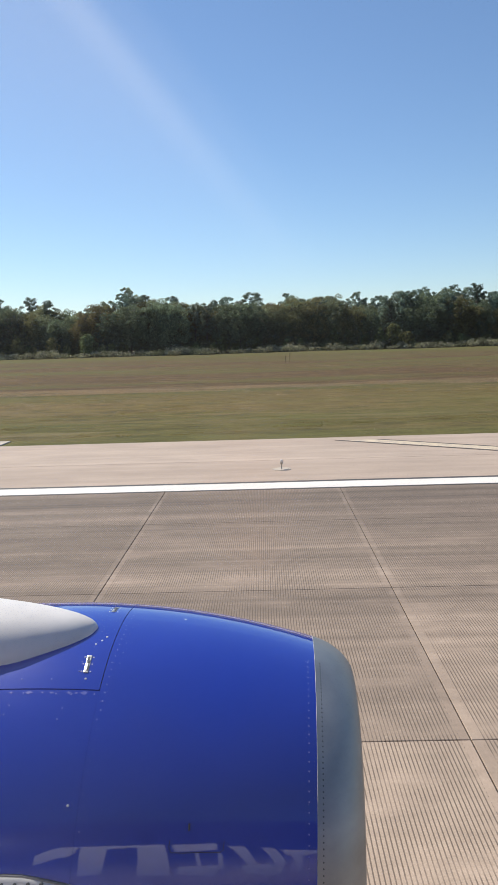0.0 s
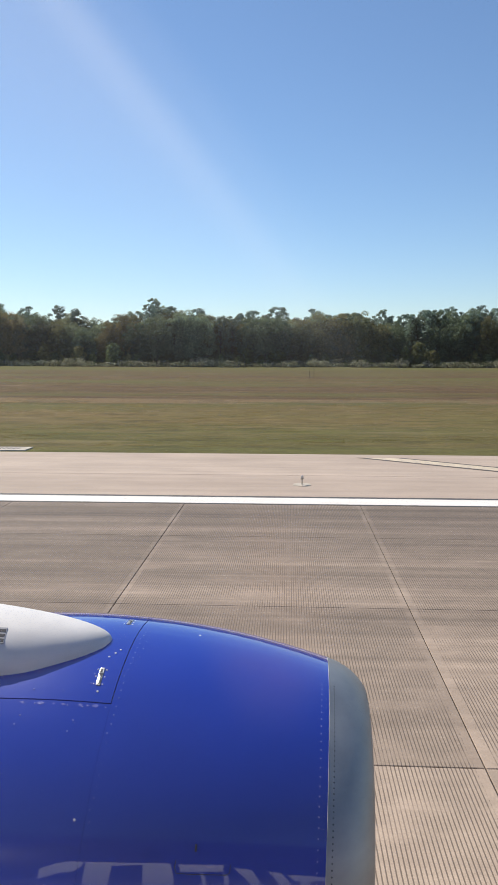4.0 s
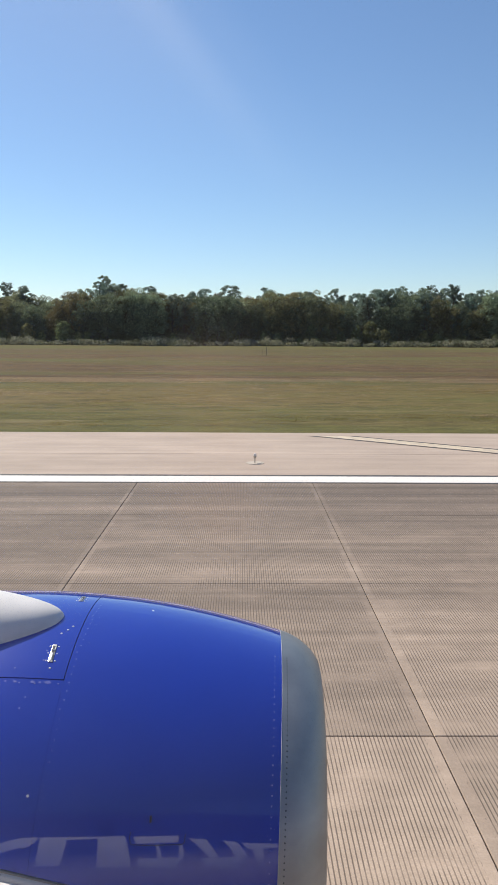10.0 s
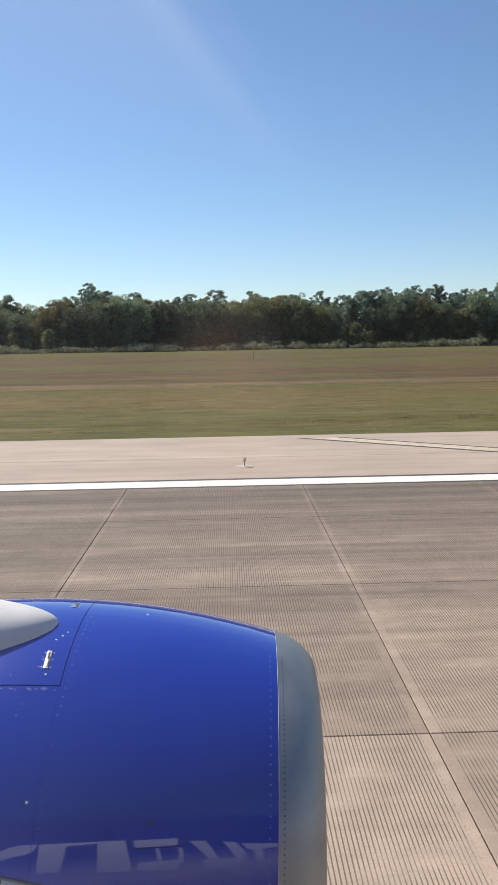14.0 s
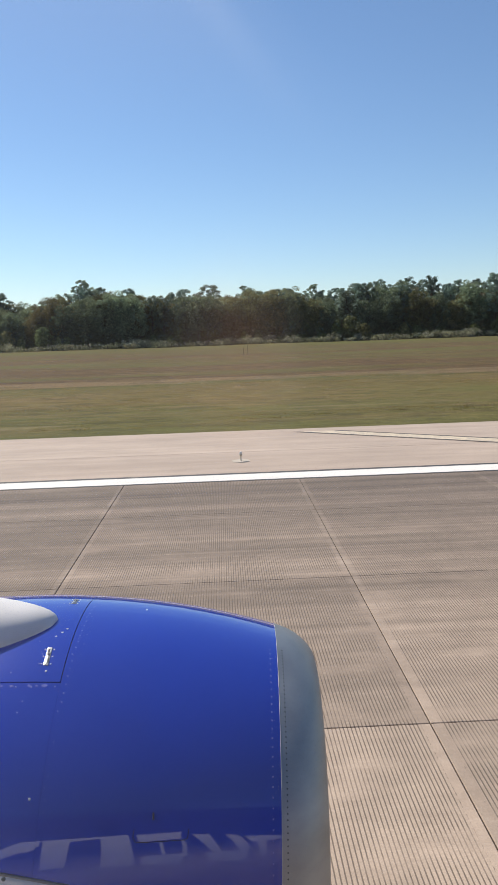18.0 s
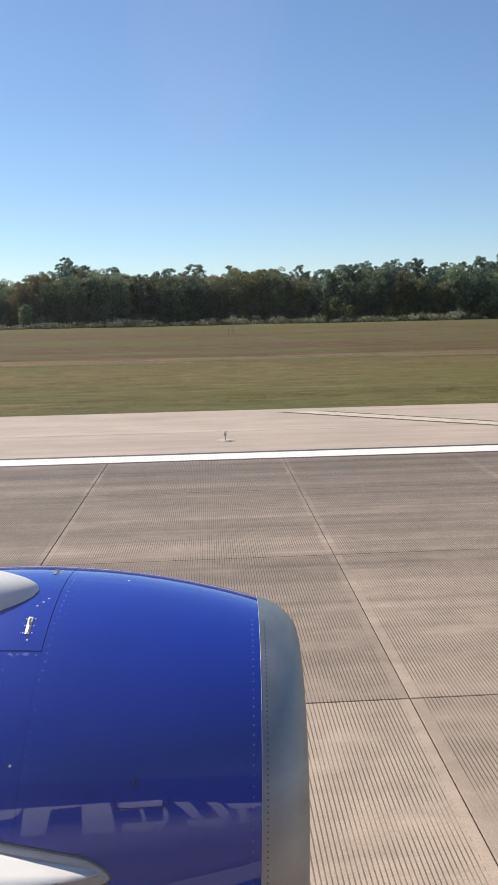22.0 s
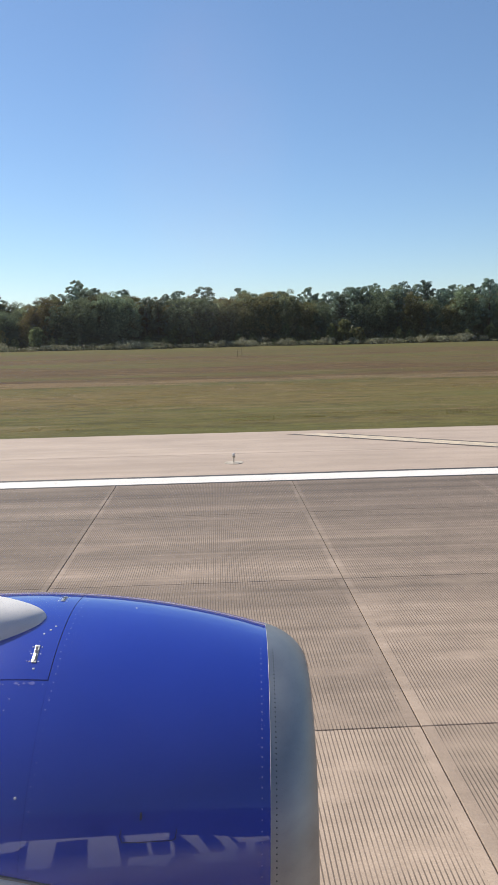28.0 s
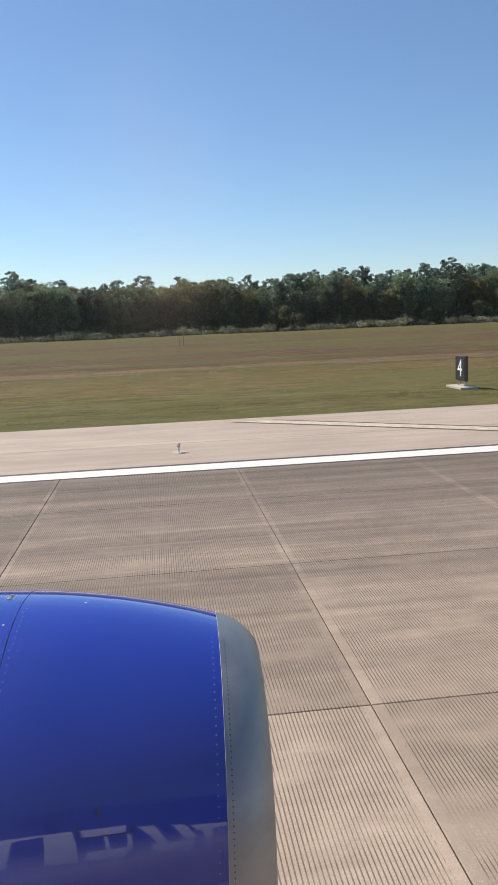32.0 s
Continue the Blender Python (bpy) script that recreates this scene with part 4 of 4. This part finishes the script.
def leaf_cards(rng, centres, radii, per, size, flat=1.0, jitter=0.75, inner=0.72, away=None):
    """Small leaf sprays over the skin of each lobe, turned roughly outwards; away: only the side of a lobe that looks away from that point."""
    vs = []
    for c, r in zip(centres, radii):
        d = rng.normal(0, 1, (per, 3))
        d /= np.linalg.norm(d, axis=1)[:, None]
        if away is not None:
            out = np.array(c) - away
            d = d[d @ (out / (np.linalg.norm(out) + 1e-9)) > -0.25]
        k = len(d)
        q = c + d * r * np.array([1, 1, flat]) * (inner + (1.06 - inner) * rng.uniform(0, 1, (k, 1)) ** 0.6)
        face = d + rng.normal(0, jitter, (k, 3)) * 0.6
        face /= np.linalg.norm(face, axis=1)[:, None]
        a = np.cross(face, rng.normal(0, 1, (k, 3)))
        a /= np.linalg.norm(a, axis=1)[:, None] + 1e-9
        b = np.cross(face, a)
        s = size * rng.uniform(0.5, 1.35, (k, 1))
        vs.append(np.stack([q - a * s, q + b * s * 0.6 - face * s * 0.2, q + a * s, q - b * s * 0.6 - face * s * 0.2], 1).reshape(-1, 3))
    v = np.concatenate(vs)
    return v, np.arange(len(v)).reshape(-1, 4)


def trunk_bm(height, r, lean, limbs, rng):
    bm = bmesh.new()
    pts = [Vector((lean * (k / 5) ** 2 * height * 0.1, 0.15 * math.sin(k + lean * 9), height * k / 5)) for k in range(6)]
    for k in range(5):
        rod(bm, pts[k], pts[k + 1], r * (1 - k / 6), r * (1 - (k + 1) / 6), 8)
    for c in limbs:
        z = max(height * 0.25, min(height * 0.92, c[2] * rng.uniform(0.6, 0.85)))
        k = min(4, int(z / height * 5))
        rod(bm, pts[k].lerp(pts[k + 1], z / height * 5 - k), c, r * 0.28, r * 0.06, 5)
    return bm


def dome_lobes(rng, count, wide, mid, half, lobe):
    """Lobe centres over an egg-shaped crown, and their radii."""
    centres, radii = [], []
    for k in range(count):
        up = 1 - 1.75 * (k + rng.uniform(0.2, 0.8)) / count
        a, ring = k * 2.4 + rng.uniform(-0.5, 0.5), math.sqrt(max(0.0, 1 - up * up))
        far = rng.uniform(0.58, 0.95)
        centres.append((math.cos(a) * ring * wide * far, math.sin(a) * ring * wide * far, mid + up * half * far))
        radii.append(lobe * rng.uniform(0.55, 1.25))
    return centres, radii


LEAVES = {"oak": leaf_oak, "olive": leaf_olive, "bare": leaf_grey, "young": leaf_young, "pine": leaf_pine}


def make_tree(kind, seed):
    rng = np.random.default_rng(seed)
    hgt = {"oak": 16.6, "olive": 15.2, "bare": 15.5, "pine": 19.0, "young": 7.2}[kind] * rng.uniform(0.92, 1.08)
    if kind == "pine":  # tufted pads on bare limbs, thinning towards a rounded top
        centres, radii = [], []
        for k in range(64):
            u = 0.40 + 0.60 * ((k + rng.uniform(0, 1)) / 64) ** 0.9
            wide = (0.5 + 3.1 * math.sqrt(max(0.0, 1.0 - ((u - 0.60) / 0.43) ** 2))) * rng.uniform(0.15, 1.0)
            a = k * 2.4 + rng.uniform(-0.6, 0.6)
            centres.append((math.cos(a) * wide, math.sin(a) * wide, hgt * u - 0.3 - 0.12 * wide))
            radii.append(rng.uniform(0.40, 1.05) * (1.15 - 0.45 * abs(u - 0.6)))
        v, f = leaf_cards(rng, np.array(centres), np.array(radii), 150, 0.15, 0.62, 2.6, 0.15)
        label = "tall pine with tufted crown above the woodland edge"
    else:
        wide, count, lobe, per, size = {"oak": (5.0, 62, 1.25, 300, 0.16), "olive": (4.3, 54, 1.15, 290, 0.15), "bare": (4.0, 50, 0.9, 170, 0.13), "young": (2.0, 22, 0.62, 230, 0.13)}[kind]
        low = 0.06 * hgt
        mid, half = (low + hgt - lobe * 0.7) / 2, (hgt - lobe * 0.7 - low) / 2
        centres, radii = dome_lobes(rng, count, wide, mid, half, lobe)
        v, f = leaf_cards(rng, np.array(centres), np.array(radii), per, size, 0.88, 1.6 if kind == "bare" else 0.9, 0.1 if kind == "bare" else 0.55, np.array((0, 0, mid * 0.9)))
        core, _ = leaf_cards(rng, np.array([(0, 0, mid * k) for k in (0.55, 0.85, 1.15, 1.4)]), np.array([wide * 0.55] * 4), 360, 0.36, 1.0, 1.4, 0.2)
        v = np.concatenate([v, core])
        f = np.arange(len(v)).reshape(-1, 4)
        label = {"oak": "leafy dark green broadleaf tree in the woodland edge", "olive": "broad olive-brown autumn tree in the woodland edge", "bare": "thin grey-brown half-bare tree in the woodland edge", "young": "young yellow-green tree in front of the woods"}[kind]
    th = empty({"pine": "pine_tree", "young": "young_tree"}.get(kind, "tree"), label, "tree", "woodland edge trees")
    part("trunk", trunk_bm(hgt * (0.93 if kind == "pine" else 0.80), {"young": 0.09, "pine": 0.22}.get(kind, 0.28), rng.uniform(-1, 1), [c for c in centres[::3]], rng), bark, th)
    part("crown", mesh_of("crown", v, f, LEAVES[kind]), LEAVES[kind], th)
    return th


def scatter_trees():
    rng = np.random.default_rng(21)
    oaks = [make_tree("oak", 30 + k) for k in range(5)] + [make_tree("olive", 40 + k) for k in range(3)] + [make_tree("bare", 45 + k) for k in range(2)]
    pines = [make_tree("pine", 50 + k) for k in range(7)]
    young = [make_tree("young", 70 + k) for k in range(4)]
    used = set()
    for row, (y0, step) in enumerate(((263, 4.6), (270, 4.6), (278, 4.8), (287, 5.4), (256.5, 1.7))):
        x = -150.0 + row * 2.0
        while x < 205:
            chance = PINES[0] + (PINES[1] - PINES[0]) * min(1, max(0, (x + 50) / 120)) + (0.15 if row > 1 else -0.14)
            pick = young if row == 4 else pines if rng.uniform() < chance else oaks
            src = pick[rng.integers(len(pick))]
            roll = 0.97 + 0.16 * noise.noise(Vector((x * 0.035, 3, 0))) + rng.uniform(-0.15, 0.07)
            s = rng.choice([0.32, 0.45, 0.6, 0.8, 1.15]) * rng.uniform(0.85, 1.15) if row == 4 else roll * ((1.0 if row == 0 else 1.03 + 0.035 * row) + (0.12 if pick is oaks else 0.03))
            m = pose(x + rng.uniform(-1.6, 1.6), y0 + rng.uniform(-3, 3), -0.1, rz=rng.uniform(0, 360))
            if src not in used:
                used.add(src)
                ob = src
                src.matrix_basis = m
            else:
                ob = copy_thing(src, m)
            ob.scale = (s * rng.uniform(0.9, 1.2), s * rng.uniform(0.9, 1.2), s)
            x += step * rng.uniform(0.75, 1.25) * (rng.choice([1, 1, 1, 2, 3]) if row == 4 else 1)
    for src in oaks + pines + young:
        if src not in used:
            src.location = (150, 295, -0.1)


scatter_trees()


def thicket():
    rng = np.random.default_rng(77)
    n = 1300
    c = np.stack([rng.uniform(-160, 215, n), rng.uniform(256.5, 290, n), rng.uniform(0.2, 4.2, n)], -1)
    v, f = leaf_cards(rng, c, rng.uniform(1.2, 2.4, n), 190, 0.21, 0.8, 0.9, 0.6)
    tagged(new("thicket", mesh_of("thicket", v, f, leaf_thicket)), "dark tangled undergrowth below the trees", "undergrowth", kind="stuff")
    n = 1600
    c = np.stack([rng.uniform(-420, 480, n), rng.uniform(302, 340, n), rng.uniform(0.5, 9.0, n)], -1)
    v, f = leaf_cards(rng, c, rng.uniform(2.5, 4.5, n), 90, 0.6, 0.9)
    tagged(new("far_woods", mesh_of("far_woods", v, f, leaf_thicket)), "dense dark woods behind the field", "woods", kind="stuff")


thicket()


def shrub(seed):
    rng = np.random.default_rng(seed)
    th = empty("shrub", "pale grey-green flowering shrub at the woodland foot", "shrub", "shrubs along the woods")
    c = np.stack([rng.normal(0, 1.1, 12), rng.normal(0, 0.8, 12), rng.uniform(0.2, 1.7, 12)], -1)
    bm = bmesh.new()
    for q in c:
        rod(bm, (q[0] * 0.15, q[1] * 0.15, -0.1), q, 0.04, 0.012, 5)
    part("stems", bm, bark, th)
    v, f = leaf_cards(rng, c, rng.uniform(0.25, 0.75, 12), 120, 0.085, 0.8, 1.4, 0.3)
    part("foliage", mesh_of("foliage", v, f, leaf_shrub), leaf_shrub, th)
    return th


def scatter_shrubs():
    rng = np.random.default_rng(8)
    kinds = [shrub(90 + k) for k in range(4)]
    first = True
    x, n = -130.0, 0
    while x < 185:
        for _ in range(3):
            src = kinds[n % 4]
            m = pose(x + rng.uniform(-1.6, 1.6), rng.uniform(244, 256), -0.05, rz=rng.uniform(0, 360))
            s = rng.uniform(0.4, 1.05) + 0.6 * max(0.0, noise.noise(Vector((x * 0.06, 5, 0))) + 0.25)
            if n < 4:
                src.matrix_basis = m @ Matrix.Diagonal((s, s, s, 1))
            elif rng.uniform() < 0.85 + 0.8 * noise.noise(Vector((x * 0.05, 9, 0))):
                ob = copy_thing(src, m)
                ob.scale = (s * 1.15, s, s * rng.uniform(0.8, 1.2))
            n += 1
        x += 2.2


scatter_shrubs()

# ---- runway slabs ----
near = slab_mesh("slab", SLAB, ROW)
for i in range(-5, 7):
    for j in range(5, 10):
        ob = part("slab", near, None, runway)
        ob.location = (FIRST_X + i * SLAB, JOINTS_Y[j], 0)


def far_slabs():
    verts, faces = [], []
    me = near
    pv = [v.co[:] for v in me.vertices]
    pf = [tuple(p.vertices) for p in me.polygons]
    for i in range(-150, 150):
        for j in range(10):
            if -5 <= i < 7 and j >= 5:
                continue
            n = len(verts)
            ox, oy = FIRST_X + i * SLAB, JOINTS_Y[j]
            verts += [(x + ox, y + oy, z) for x, y, z in pv]
            faces += [tuple(k + n for k in f) for f in pf]
    ob = part("far_slabs", mesh_of("far_slabs", verts, faces, runway_concrete), None, runway)
    return tagged(ob, kind="stuff")


far_slabs()
